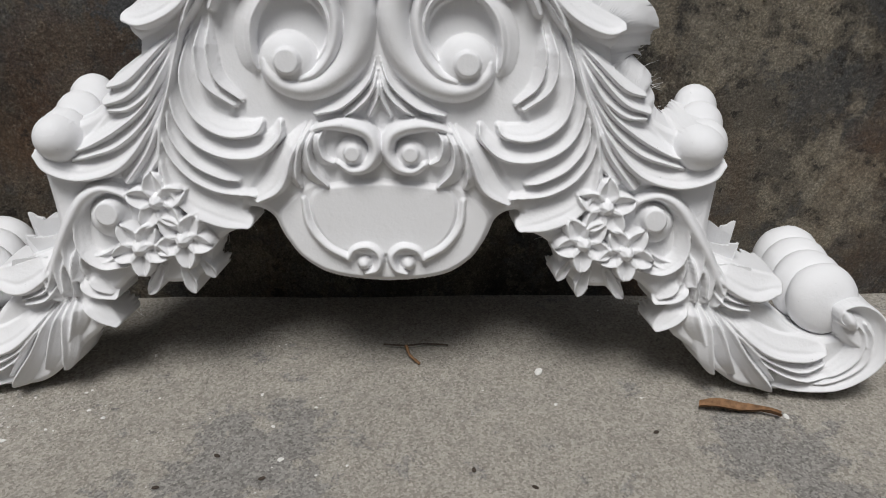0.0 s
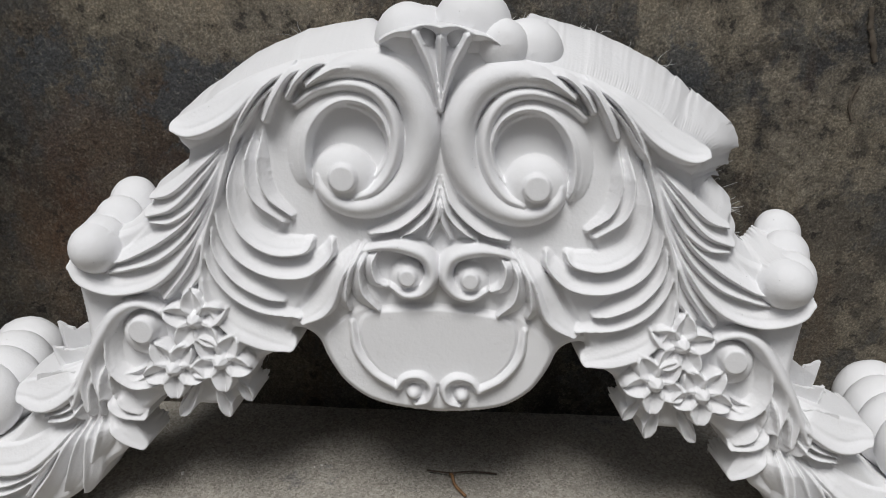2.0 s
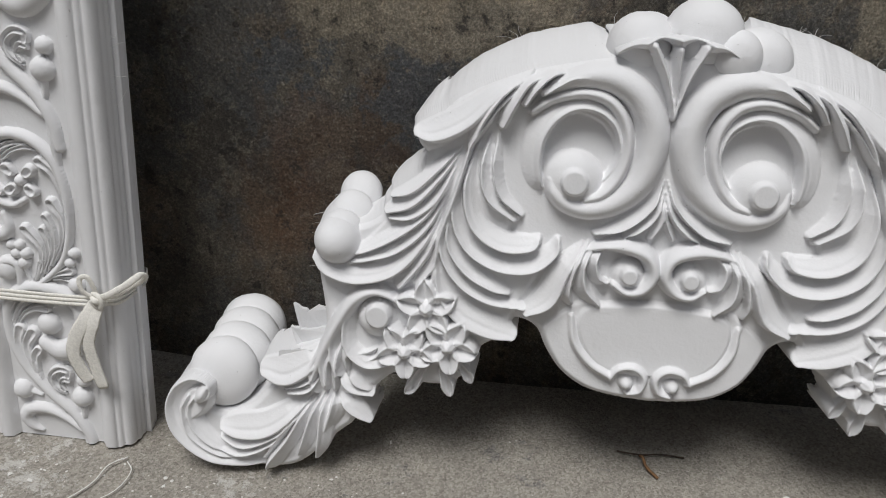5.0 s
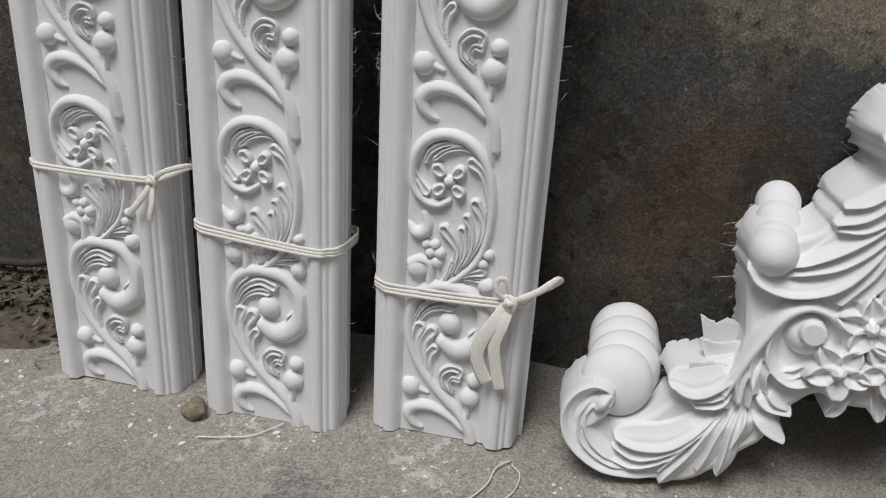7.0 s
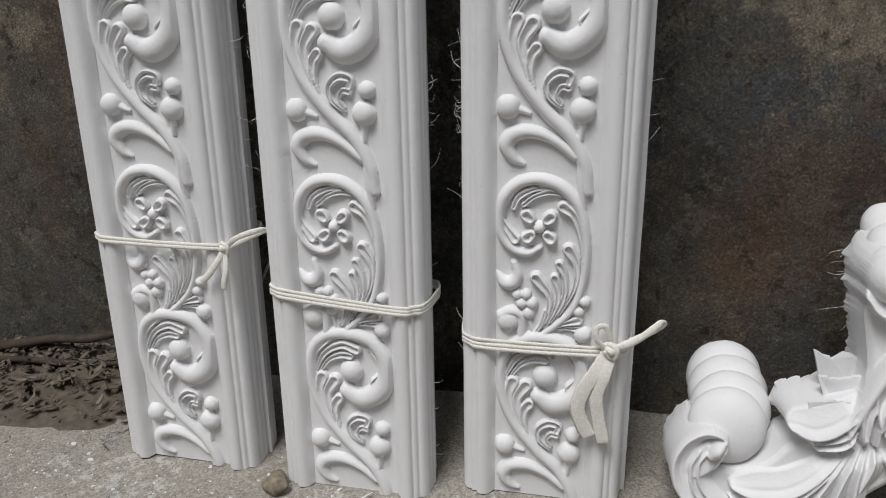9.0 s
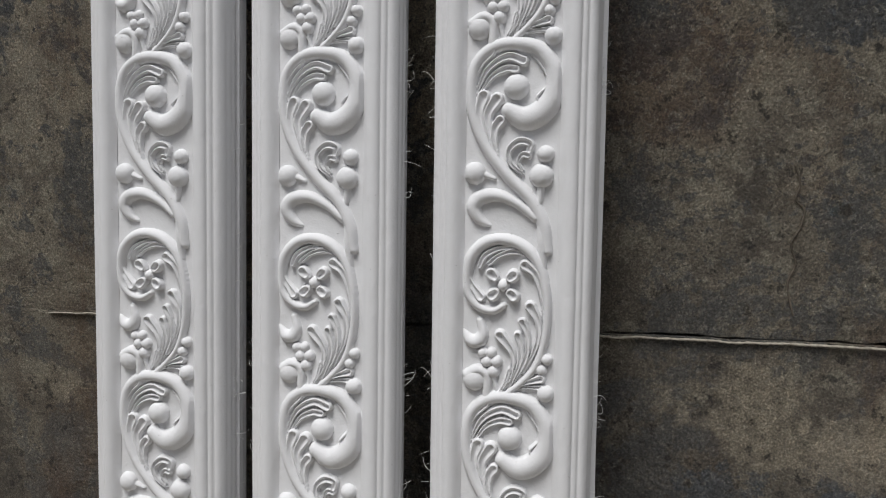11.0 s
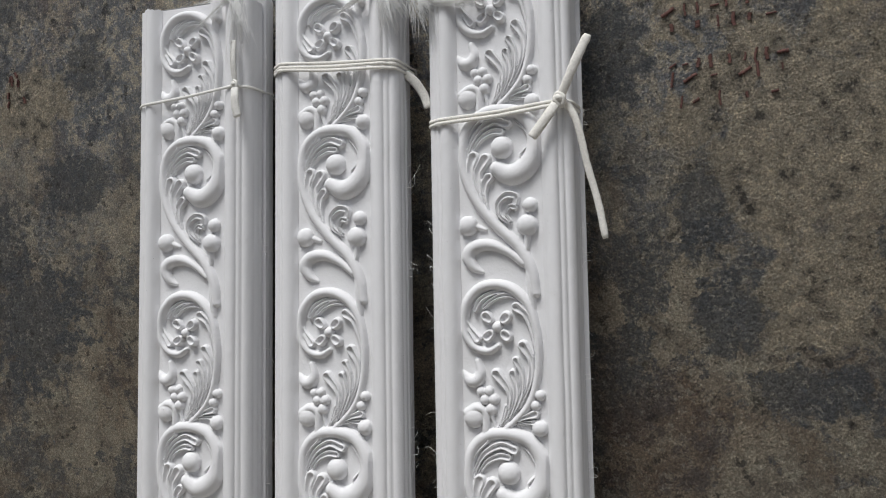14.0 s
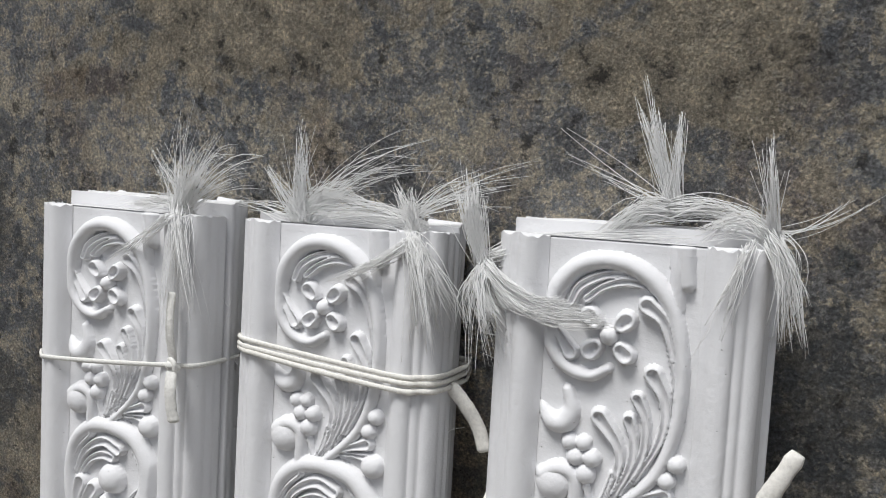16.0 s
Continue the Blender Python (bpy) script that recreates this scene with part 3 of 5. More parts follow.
def scrollwork(cell):
    cell.stroke('stem', 'round', [(47.9, -408.8, 6.136, 8), (41.8, -375.6, 7.906, 9), (24.4, -343.2, 7.906, 9), (-6.1, -312.7, 8.024, 9), (-34.6, -276.4, 7.198, 9), (-50.3, -237.8, 7.316, 9), (-52.9, -200.2, 7.316, 9), (-45.4, -171.6, 7.316, 9), (-24.8, -154.2, 8.024, 9), (4.2, -150.4, 8.85, 10), (32.6, -158.3, 9.558, 10), (49.9, -182.2, 10.502, 11), (51.1, -211.4, 12.98, 12), (38.2, -233.6, 14.868, 13), (16.8, -243, 14.868, 13), (-4, -233.4, 10.62, 11)])
    cell.ball('scroll_ball', 4.3, -203.7, 15.8, 14.0)
    cell.stroke('scroll_leaf', 'tear', [(-49.3, -196.5, 2.3, 5), (-42, -176.1, 3.9, 7), (-28.8, -161, 4.6, 8)])
    cell.stroke('scroll_leaf', 'tear', [(-48.4, -213.9, 2.3, 5), (-31.9, -181.9, 3.8, 7), (-7.4, -166.8, 4.5, 8), (13, -172.5, 4.5, 8)])
    cell.stroke('scroll_leaf', 'tear', [(-45.3, -219.1, 2.3, 5), (-28.3, -192.4, 3.1, 6), (-9.8, -181.7, 3.8, 7), (3.8, -182.2, 3.8, 7)])
    cell.stroke('scroll_leaf', 'tear', [(24.1, -163.5, 2.3, 4), (41, -184, 3, 6), (45.8, -203, 3.7, 7), (35.7, -217.8, 4.5, 8)])
    cell.stroke('feather', 'tear', [(-16.7, -304.6, 2.3, 6), (-32.3, -267.6, 3.5, 6), (-41.6, -236.2, 4.7, 7), (-36.8, -215, 6.2, 8)])
    cell.stroke('feather', 'tear', [(-14.4, -306, 2.3, 6), (-26.2, -267.4, 3.5, 6), (-30.8, -238.9, 4.8, 7), (-19.9, -219.1, 6.2, 8)])
    cell.stroke('feather', 'tear', [(-12.1, -308.9, 2.3, 6), (-21.5, -278.5, 3.5, 6), (-21.4, -255.9, 4.7, 7), (-15.2, -245.8, 5.1, 8)])
    cell.stroke('tendril', 'tear', [(14.3, -312.3, 2.3, 5), (-0.5, -299.3, 3, 7), (-2.7, -282.8, 3.8, 8), (9.3, -271.9, 4.5, 8), (22.8, -274.4, 3.8, 8), (22, -283.4, 3, 7)])
    cell.stroke('tendril', 'tear', [(14.3, -307.8, 2.2, 5), (9.1, -297.5, 2.3, 6), (13.8, -288.2, 3, 7), (21.3, -289.4, 3, 7)])
    cell.ball('berry', 42.8, -287.1, 10.4, 11.0)
    cell.ball('berry', 38.1, -314.5, 14.8, 13.0)
    cell.ball('berry', -47.2, -311.8, 14.0, 12.0)
    cell.stroke('berry_stalk', 'round', [(36.4, -347, 3.8, 5), (37.9, -328.2, 4.4, 6)])
    cell.stroke('berry_stalk', 'round', [(-36.6, -313, 4.6, 6), (-21.6, -318.7, 2.3, 4)])
    cell.stroke('hook_leaf', 'round', [(-27.4, -378, 2.3, 4), (-40.4, -370.4, 6.9, 8), (-47.8, -355.3, 9.4, 10), (-38.6, -342.7, 9.4, 10), (-15.8, -340.1, 7.7, 9), (9.2, -350.2, 6, 8), (31.9, -367.5, 5.9, 8)])
    
    cell.stroke('ring', 'round', [(-11.7, -153.4, 3.8, 6), (13.2, -134.1, 4.5, 7), (34.8, -109.2, 5.1, 8), (46.2, -75.7, 5.2, 8), (49.7, -41.7, 5.2, 9), (47.2, -9, 5.8, 9), (38.2, 21.7, 6.6, 9), (19.7, 44.1, 7.4, 10), (-5, 53.9, 7.5, 10), (-30.6, 50, 7.6, 10), (-48.8, 32.3, 7.6, 10), (-55.8, 7.6, 6.9, 9), (-52.6, -17.1, 6.2, 9), (-39.4, -33, 6.1, 9), (-21.1, -37.9, 5.3, 9), (-6.4, -30.6, 3.8, 7)])
    cell.stroke('leaf_over', 'round', [(38.8, 71.3, 5.2, 7), (40.7, 49.3, 5.8, 8), (42.8, 20.6, 4.4, 6)])
    cell.stroke('ring_curl', 'tear', [(-38.5, 18.9, 3.8, 8), (-32, 32.2, 3.9, 7), (-14.8, 41.9, 3, 6), (4.6, 44.9, 2.2, 5)])
    cell.stroke('ring_curl', 'tear', [(-26.3, 22.9, 3.8, 8), (-13, 33.6, 3, 7), (4.8, 38.9, 3, 6), (22.4, 34.9, 1.5, 4)])
    cell.stroke('ring_curl', 'tear', [(-54.6, 15.6, 2.3, 5), (-49.6, -2.6, 3.1, 6), (-36.7, -21.1, 4.6, 8)])
    for du, dv in ((-14, 13.5), (12, 12.5), (-12.5, -12), (12.5, -12)):
        cell.stroke('petal', 'tear', [(-7.5 + 0.8 * du, -4.8 + 0.8 * dv, 7.4, 9), (-7.5 + 0.95 * du, -4.8 + 0.95 * dv, 6.6, 9.5), (-7.5 + 1.1 * du, -4.8 + 1.1 * dv, 5.6, 9.5)])
    cell.ball('flower_heart', -7.5, -4.8, 7.5, 11.0)
    cell.stroke('spray', 'tear', [(47, -53.6, 2.2, 5), (42.5, -19.4, 2.9, 6), (33.7, 10.4, 3.7, 8), (20.4, 22.4, 5.2, 9)])
    cell.stroke('spray', 'tear', [(19.4, -117.8, 2.2, 5), (36.4, -81.3, 3, 6), (38.5, -50.7, 3.7, 7), (28.3, -30.3, 5.2, 9)])
    cell.stroke('spray', 'tear', [(9, -128.9, 2.2, 5), (23.9, -95.8, 3, 6), (25.3, -68, 3, 7), (17.9, -50.4, 3.7, 8)])
    cell.stroke('spray', 'tear', [(1.6, -138.5, 2.2, 5), (15, -106.8, 3, 6), (17.3, -84.8, 3, 7), (12.8, -67.9, 3.8, 8)])
    cell.stroke('spray', 'tear', [(-7.5, -147.4, 2.3, 5), (4.6, -117.8, 3, 6), (6.1, -92, 3.8, 7), (-10.2, -69.1, 5.2, 9)])
    cell.stroke('spray', 'tear', [(-13.5, -151.2, 2.3, 5), (-2.8, -132.6, 2.3, 6), (3.1, -114.1, 2.3, 6)])
    cell.stroke('sprig', 'tear', [(10.6, -135.5, 2.2, 5), (27.3, -128.2, 3, 7), (42.8, -123.1, 4.4, 7)])
    cell.stroke('sprig', 'tear', [(10.6, -137, 2.2, 5), (29.5, -134.8, 2.2, 6), (43.5, -134.8, 3, 6)])
    cell.ball('bud', 49.7, -97.5, 7.4, 9.0)
    cell.ball('bud', 43.2, -111.3, 7.4, 9.0)
    cell.ball('bud', 48.9, -142.1, 11.0, 11.0)
    cell.ball('grape', -33.1, -93.8, 6.9, 8.0)
    cell.ball('grape', -21.6, -93.1, 6.8, 8.0)
    cell.ball('grape', -27.5, -105.0, 7.6, 9.0)
    cell.ball('grape', -14.5, -104.3, 7.6, 9.0)
    cell.ball('grape', -19.0, -117.7, 8.4, 9.0)
    cell.stroke('grape_stalk', 'round', [(-18.3, -125.1, 3, 5), (-13.8, -143.7, 2.3, 4)])
    cell.stroke('comma_leaf', 'round', [(-59.2, -66.4, 2.3, 3), (-49.1, -78.2, 7.7, 9), (-38.9, -78.4, 9.2, 10), (-33.3, -67.2, 6.8, 8), (-36.9, -52.1, 4.6, 6)])
    cell.ball('comma_leaf', -43.9, -129.6, 14.6, 11.0)
    cell.stroke('comma_leaf', 'round', [(-52.9, -123.7, 6.9, 8), (-38.8, -116.3, 6.8, 9), (-26.8, -123.7, 6.2, 8), (-26.8, -149, 6.1, 7)])
    cell.h *= np.clip((60.5 - np.abs(cell.U)) / 3.0, 0, 1)
    return cell


PART_LABELS = {"panel": "flat sunken ground of the panel", "stem": "curling stem ending in a thick scroll", "ring": "raised ring round the flower"}


def cell_place(u, v, h):
    return np.stack([u, v, h * 1.05 - 11.5], -1) / 1000


CELL_MESHES = scrollwork(Relief(-61, 61, FOOT, FOOT + REPEAT, 1.1, REPEAT)).meshes(cell_place)
strip = scrollwork(Relief(-61, 61, FOOT, FOOT + LENGTH - 4 * REPEAT, 1.1, REPEAT))
strip.h[-1, :] = -2.0
CELL_MESHES_TOP = strip.meshes(cell_place)
for _, me in CELL_MESHES + CELL_MESHES_TOP:
    me.materials.append(PLASTER)
    me.shade_smooth()


def moulding_profile():
    half = [(60, -11), (61.5, -9.5), (64, -6), (67.5, -2), (71, 0.2), (75, 1.2), (79, 0.9), (82, -0.6), (84, -3), (84.6, -5), (86, -4.3), (89, -4.6),
            (91.5, -6.5), (92.5, -9), (94, -8.4), (97, -9), (100, -11), (102, -14)]
    for k in range(1, 15):
        s = k / 14
        rib = 1.3 * abs(math.sin(s * math.pi * 2.5)) ** 0.7
        half.append((102 + 4 * s + rib, -14 - 29 * s))
    half += [(106, -45)]
    return half


def moulding_body(seed, panel):
    """Rails, fluted flanks and back, swept up the length with a slight waver and chipped ends."""
    right = moulding_profile()
    loop = right + [(-u, w) for u, w in right[::-1]]
    ys = [FOOT, FOOT + 0.6, *np.linspace(FOOT + 12, FOOT + LENGTH - 12, 72), FOOT + LENGTH - 0.6, FOOT + LENGTH]
    n, rings = len(loop), len(ys)
    v, f = [], []
    for i in range(rings):
        y = ys[i]
        end = -1 if i < 2 else 1 if i > rings - 3 else 0
        for k, (u, w) in enumerate(loop):
            e = 0.5 * noise.noise(Vector((u * 0.05, y * 0.012, seed)))
            chip = (3.0 * noise.noise(Vector((u * 0.09, w * 0.2, seed + end))) + 2.5 * noise.noise(Vector((u * 0.3, w * 0.3, seed - end)))) * abs(end) * (1 if panel else 1.7)
            v.append(((u + e) / 1000, (y + chip) / 1000, (w + e) / 1000))
    for i in range(rings - 1):
        a, b = i * n, (i + 1) * n
        for k in range(n):
            if panel and k == n - 1:
                continue
            j = (k + 1) % n
            f.append((a + k, a + j, b + j, b + k))
    f.append(tuple(range(n))[::-1])
    f.append(tuple(range((rings - 1) * n, rings * n)))
    f = [q[::-1] for q in f]
    return mesh_of("moulding_body", v, f)


BODY_FRONT, BODY_BACK = moulding_body(1.0, True), moulding_body(7.0, False)
for me in (BODY_FRONT, BODY_BACK):
    me.materials.append(PLASTER)
for me in (BODY_FRONT, BODY_BACK):
    for p in me.polygons:
        p.use_smooth = len(p.vertices) == 4


def hung(name, me, parent, label=""):
    ob = new(name, me)
    ob.parent = parent
    if label:
        ob["label"] = label
    return ob


def front_moulding(m):
    top = tagged(new("carved_moulding"), "white plaster moulding with scrollwork panel, standing upright against the wall", "moulding", "bundled mouldings")
    hung("rails", BODY_FRONT, top, "rounded rails and fluted flanks")
    for i in range(5):
        for name, me in (CELL_MESHES if i < 4 else CELL_MESHES_TOP):
            ob = hung(name, me, top, PART_LABELS.get(name, ""))
            ob.location = (0, i * REPEAT / 1000, 0)
    top.matrix_basis = m
    return top


def back_moulding(m):
    top = tagged(new("plain_moulding"), "white plaster moulding turned with its back to the front one, tied behind it", "moulding", "bundled mouldings")
    hung("body", BODY_BACK, top)
    top.matrix_basis = m
    return top


def bundle_pose(x, y, z, lean, roll):
    """Local x across the face, y up the moulding, z out of the face; (x, y, z) is the lowest flower's heart."""
    return Matrix.Translation((x, y, z)) @ pose(0, 0, 0, 90 - lean, 0, 0) @ pose(0, 0, 0, 0, 0, roll)


BUNDLES = [bundle_pose(-1.355, -0.223, 0.409, 4.7, -2.3), bundle_pose(-1.098, -0.234, 0.402, 5.95, -1.54), bundle_pose(-0.845, -0.214, 0.398, 5.03, -1.75)]
for k, m in enumerate(BUNDLES):
    front_moulding(m @ pose(0.0055, 0, 0))
    back_moulding(m @ pose(0.0055 + (0.004, -0.003, 0.006)[k], 0, -0.092, 0, 180, 0) @ Matrix.Diagonal((1, (1.009, 1.004, 1.008)[k], 1, 1)))

# ---- carved crest leaning on the wall ----
ped = Relief(-643.2, 0, -195.6, 440, 1.2, ground=0.0, base="backing")
ped.fill('backing', [(40, 390), (-49, 386), (-110, 376), (-172, 361), (-222, 340), (-262, 316), (-282, 258), (-284, 233), (-324, 205), (-339, 172), (-398, 156), (-421, 115), (-413, 61), (-410, 20), (-434, -32), (-452, -69), (-411, -70), (-356, -63), (-319, -25), (-300, -42), (-253, -43), (-225, -20), (-217, 16), (-169, 38), (-182, 63), (-142, 55), (-130, 21), (-104, -13), (-64, -34), (40, -40)], 9)
ped.fill('tail', [(-371, -24), (-414, -25), (-453, -45), (-492, -66), (-517, -100), (-567, -117), (-609, -83), (-630, -113), (-610, -169), (-550, -187), (-491, -191), (-450, -180), (-406, -132), (-364, -99)], 9)

ped.cap('bowl', -105.4, 271.2, 46, 1.5)
ped.stroke('volute_outer', 'round', [(-144.5, 340.1, 6, 26), (-107.3, 357.2, 13.2, 31), (-71.2, 359, 18, 33), (-40.1, 343.1, 19.8, 34), (-22, 312.8, 20.4, 35), (-20.1, 279.9, 19.8, 34), (-30.4, 245.7, 18.9, 33), (-55.2, 220.2, 17.4, 32), (-85.2, 208.4, 14.9, 31), (-111.9, 211.9, 13, 30), (-128.6, 225.9, 11.2, 29), (-134, 241.1, 6.2, 24)])
ped.stroke('volute_band', 'round', [(-156.9, 317.4, 5.5, 22), (-132.5, 333.7, 6.7, 27), (-98.8, 341.3, 7.8, 29), (-70.5, 333.9, 8.4, 30), (-52.6, 311, 8.5, 30), (-47.7, 281.2, 8.5, 30), (-55.2, 250.3, 8.1, 30), (-72.6, 227.7, 7.4, 30), (-92.9, 218.9, 5.7, 28)])
ped.stroke('volute_inner', 'lobeL', [(-87.3, 222.3, 2.1, 20), (-60.3, 253.1, 4.9, 24), (-52.1, 281.4, 5.9, 26), (-59.8, 310.0, 6.9, 27), (-81.7, 327.4, 7.5, 28), (-108.9, 330.0, 8.5, 28), (-134.8, 316.4, 10.3, 28), (-151.9, 291.8, 11.4, 28), (-157.0, 264.1, 11.4, 27), (-153.0, 238.0, 8.5, 25), (-145.3, 228.9, 2.8, 20)])
ped.ball('volute_knob', -107.5, 239.2, 36.0, 30.0)
ped.cap('volute_knob', -106.1, 240.6, 16.5, 37.0)

ped.fill('leaf_bed', [(-233.7, 267.0), (-253.8, 260.2), (-307.5, 214.2), (-326.6, 184.0), (-370.7, 136.7), (-411.1, 109.9), (-397.7, 92.5), (-326.4, 91.0), (-272.8, 95.7), (-244.6, 62.4), (-179.7, 35.4), (-167.0, 70.7), (-127.8, 140.3), (-146.6, 165.9), (-179.8, 159.6), (-170.5, 189.7), (-184.3, 213.2), (-196.3, 291.5)], 13)
ped.fill('wing_bed', [(-151.7, 363.8), (-221.7, 333.5), (-297.4, 286.9), (-285.2, 257.9), (-247.5, 270.3), (-212.2, 313.5)], 13)
ped.stroke('crest_leaf', 'lobeL', [(-72.8, 357.0, 1.4, 30.0), (-94.0, 360.8, 3.0, 34.5), (-113.7, 359.5, 3.9, 37.5), (-132.2, 350.1, 5.0, 38.2), (-145.3, 337.6, 2.3, 36.0)])
ped.stroke('crest_leaf', 'lobeL', [(-114.7, 365.4, 1.3, 30.0), (-137.4, 360.0, 3.7, 36.0), (-155.6, 345.4, 5.6, 39.0), (-166.2, 326.7, 4.0, 36.0)])
ped.stroke('crest_leaf', 'lobeL', [(-138.3, 363.6, 1.3, 30.0), (-164.5, 349.1, 4.3, 36.0), (-181.4, 326.0, 6.7, 39.0), (-191.9, 300.4, 4.7, 36.0)])
ped.stroke('crest_leaf', 'lobeL', [(-159.1, 359.9, 1.3, 28.0), (-192.1, 335.9, 4.3, 35.0), (-215.2, 307.7, 6.4, 38.0), (-228.5, 275.0, 3.8, 36.0)])
ped.stroke('crest_leaf', 'lobeL', [(-166.1, 350.4, 1.0, 28.0), (-198.1, 318.4, 2.7, 34.0), (-217.5, 290.7, 3.7, 36.0), (-229.9, 271.3, 2.0, 34.0)])
ped.stroke('wing_leaf', 'lobeL', [(-159.4, 363.2, 2.0, 26.0), (-199.8, 337.5, 8.7, 31.0), (-235.8, 306.5, 14.3, 35.0), (-268.7, 289.8, 14.3, 36.0), (-288.3, 288.0, 7.5, 34.0)])
ped.stroke('inner_plume', 'lobeR', [(-203.4, 285.6, 2.8, 30.0), (-209.4, 248.1, 6.1, 33.0), (-201.5, 216.0, 7.9, 33.0), (-174.3, 190.1, 4.5, 26.0)])
ped.stroke('inner_plume', 'lobeR', [(-193.9, 288.1, 2.8, 28.0), (-196.0, 248.6, 5.6, 31.0), (-188.4, 218.2, 5.1, 31.0), (-165.3, 195.1, 2.9, 25.0)])
ped.stroke('inner_plume', 'lobeR', [(-217.1, 274.9, 2.8, 30.0), (-227.2, 224.5, 7.9, 32.4), (-218.0, 182.7, 10.3, 34.2), (-189.1, 161.5, 11.5, 34.6), (-156.5, 160.3, 9.2, 32.8), (-144.7, 168.0, 3.4, 28.0)])
ped.stroke('inner_plume', 'lobeR', [(-230.5, 257.5, 2.8, 30.0), (-242.0, 195.1, 6.9, 32.0), (-228.2, 155.9, 8.7, 33.7), (-193.7, 135.0, 9.9, 35.0), (-153.9, 134.5, 10.0, 34.3), (-128.3, 152.5, 8.1, 32.0), (-121.9, 167.1, 3.5, 28.0)])
ped.stroke('inner_plume', 'lobeR', [(-240.5, 217.6, 2.2, 30.0), (-249.4, 160.2, 6.3, 33.0), (-228.4, 125.7, 8.2, 35.0), (-197.6, 107.1, 8.2, 34.0), (-178.3, 98.1, 4.2, 28.0)])
ped.stroke('inner_plume', 'lobeR', [(-249.4, 194.3, 2.3, 30.0), (-256.6, 144.9, 6.4, 32.0), (-237.0, 110.8, 8.2, 33.0), (-203.2, 89.9, 8.3, 32.0), (-160.2, 79.5, 4.2, 27.0)])
ped.stroke('inner_plume', 'lobeR', [(-258.7, 164.8, 2.9, 30.0), (-259.4, 109.1, 8.9, 32.0), (-238.5, 72.7, 15.6, 33.0), (-204.3, 53.8, 16.4, 32.0), (-172.9, 42.4, 8.5, 26.0)])
ped.stroke('midrib', 'round', [(-227.7, 271.7, 2.8, 32.0), (-245.2, 212.4, 4.5, 34.0), (-262.9, 159.1, 5.2, 32.0), (-272.0, 96.5, 4.8, 27.0)])
ped.stroke('plume', 'lobeL', [(-240.6, 270.2, 2.2, 30.0), (-271.4, 241.4, 5.6, 32.0), (-298.4, 219.0, 7.3, 32.0), (-321.7, 208.6, 4.1, 26.0)])
ped.stroke('plume', 'lobeL', [(-243.1, 262.3, 2.2, 30.0), (-269.0, 232.0, 6.8, 32.0), (-299.3, 204.1, 9.7, 32.0), (-327.4, 189.8, 5.8, 26.0)])
ped.stroke('plume', 'lobeL', [(-244.7, 252.2, 2.2, 30.0), (-268.3, 211.7, 6.7, 32.0), (-297.9, 187.1, 6.9, 32.0), (-324.5, 180.7, 3.4, 26.0)])
ped.stroke('plume', 'lobeL', [(-248.6, 239.7, 2.2, 30.0), (-279.6, 192.7, 6.8, 31.5), (-315.3, 162.8, 7.5, 32.0), (-351.8, 141.3, 6.5, 30.5), (-373.1, 130.5, 3.0, 26.0)])
ped.stroke('plume', 'lobeL', [(-252.6, 223.7, 2.2, 30.0), (-280.5, 175.3, 6.4, 31.5), (-316.5, 142.8, 7.0, 32.0), (-352.7, 128.3, 5.9, 30.5), (-375.0, 120.2, 2.9, 26.0)])
ped.stroke('plume', 'lobeL', [(-256.8, 205.3, 2.9, 30.0), (-287.2, 152.9, 8.1, 32.0), (-323.0, 118.7, 12.4, 34.0), (-364.5, 105.8, 13.1, 34.0), (-397.1, 112.7, 13.1, 34.0), (-412.0, 124.6, 8.8, 31.0)])
ped.stroke('plume', 'lobeL', [(-259.9, 187.9, 2.3, 30.0), (-282.5, 140.0, 7.6, 31.0), (-313.8, 96.5, 6.6, 28.0)])
ped.stroke('plume', 'lobeL', [(-264.4, 164.4, 2.3, 30.0), (-273.8, 128.7, 7.6, 31.0), (-291.3, 101.6, 6.6, 28.0)])
ped.stroke('scroll', 'round', [(-308.8, 64.9, 4.9, 24.0), (-324.4, 78.5, 6.6, 27.5), (-347.5, 83.0, 8.4, 31.0), (-372.5, 66.9, 10.3, 31.5), (-395.8, 29.6, 10.4, 32.0), (-414.7, -10.2, 8.8, 30.5), (-427.3, -44.0, 3.8, 29.0)])
ped.stroke('scroll', 'lobeR', [(-359.9, 68.3, 3.0, 26.0), (-377.9, 36.9, 6.7, 28.2), (-377.2, 6.0, 8.1, 29.5), (-357.2, -12.1, 8.8, 28.8), (-329.8, -14.4, 4.3, 25.0)])
ped.stroke('fan_leaf', 'lobeR', [(-381.4, 44.3, 2.4, 27.0), (-396.3, 4.9, 6.9, 30.0), (-394.3, -25.5, 6.3, 29.0), (-390.3, -36.3, 2.5, 26.0)])
ped.stroke('fan_leaf', 'lobeR', [(-395.1, 21.4, 2.5, 27.0), (-409.1, -19.6, 6.9, 30.0), (-410.4, -46.1, 5.7, 29.0), (-409.2, -58.5, 2.6, 26.0)])
ped.stroke('fan_leaf', 'lobeR', [(-406.5, 14.3, 2.4, 27.0), (-424.4, -29.1, 6.3, 30.0), (-424.5, -53.6, 5.0, 29.0), (-421.8, -63.4, 2.5, 26.0)])
ped.stroke('fan_leaf', 'lobeR', [(-390.6, -33.0, 3.8, 22.0), (-376.6, -48.4, 9.5, 26.0), (-349.6, -58.9, 4.5, 22.0)])
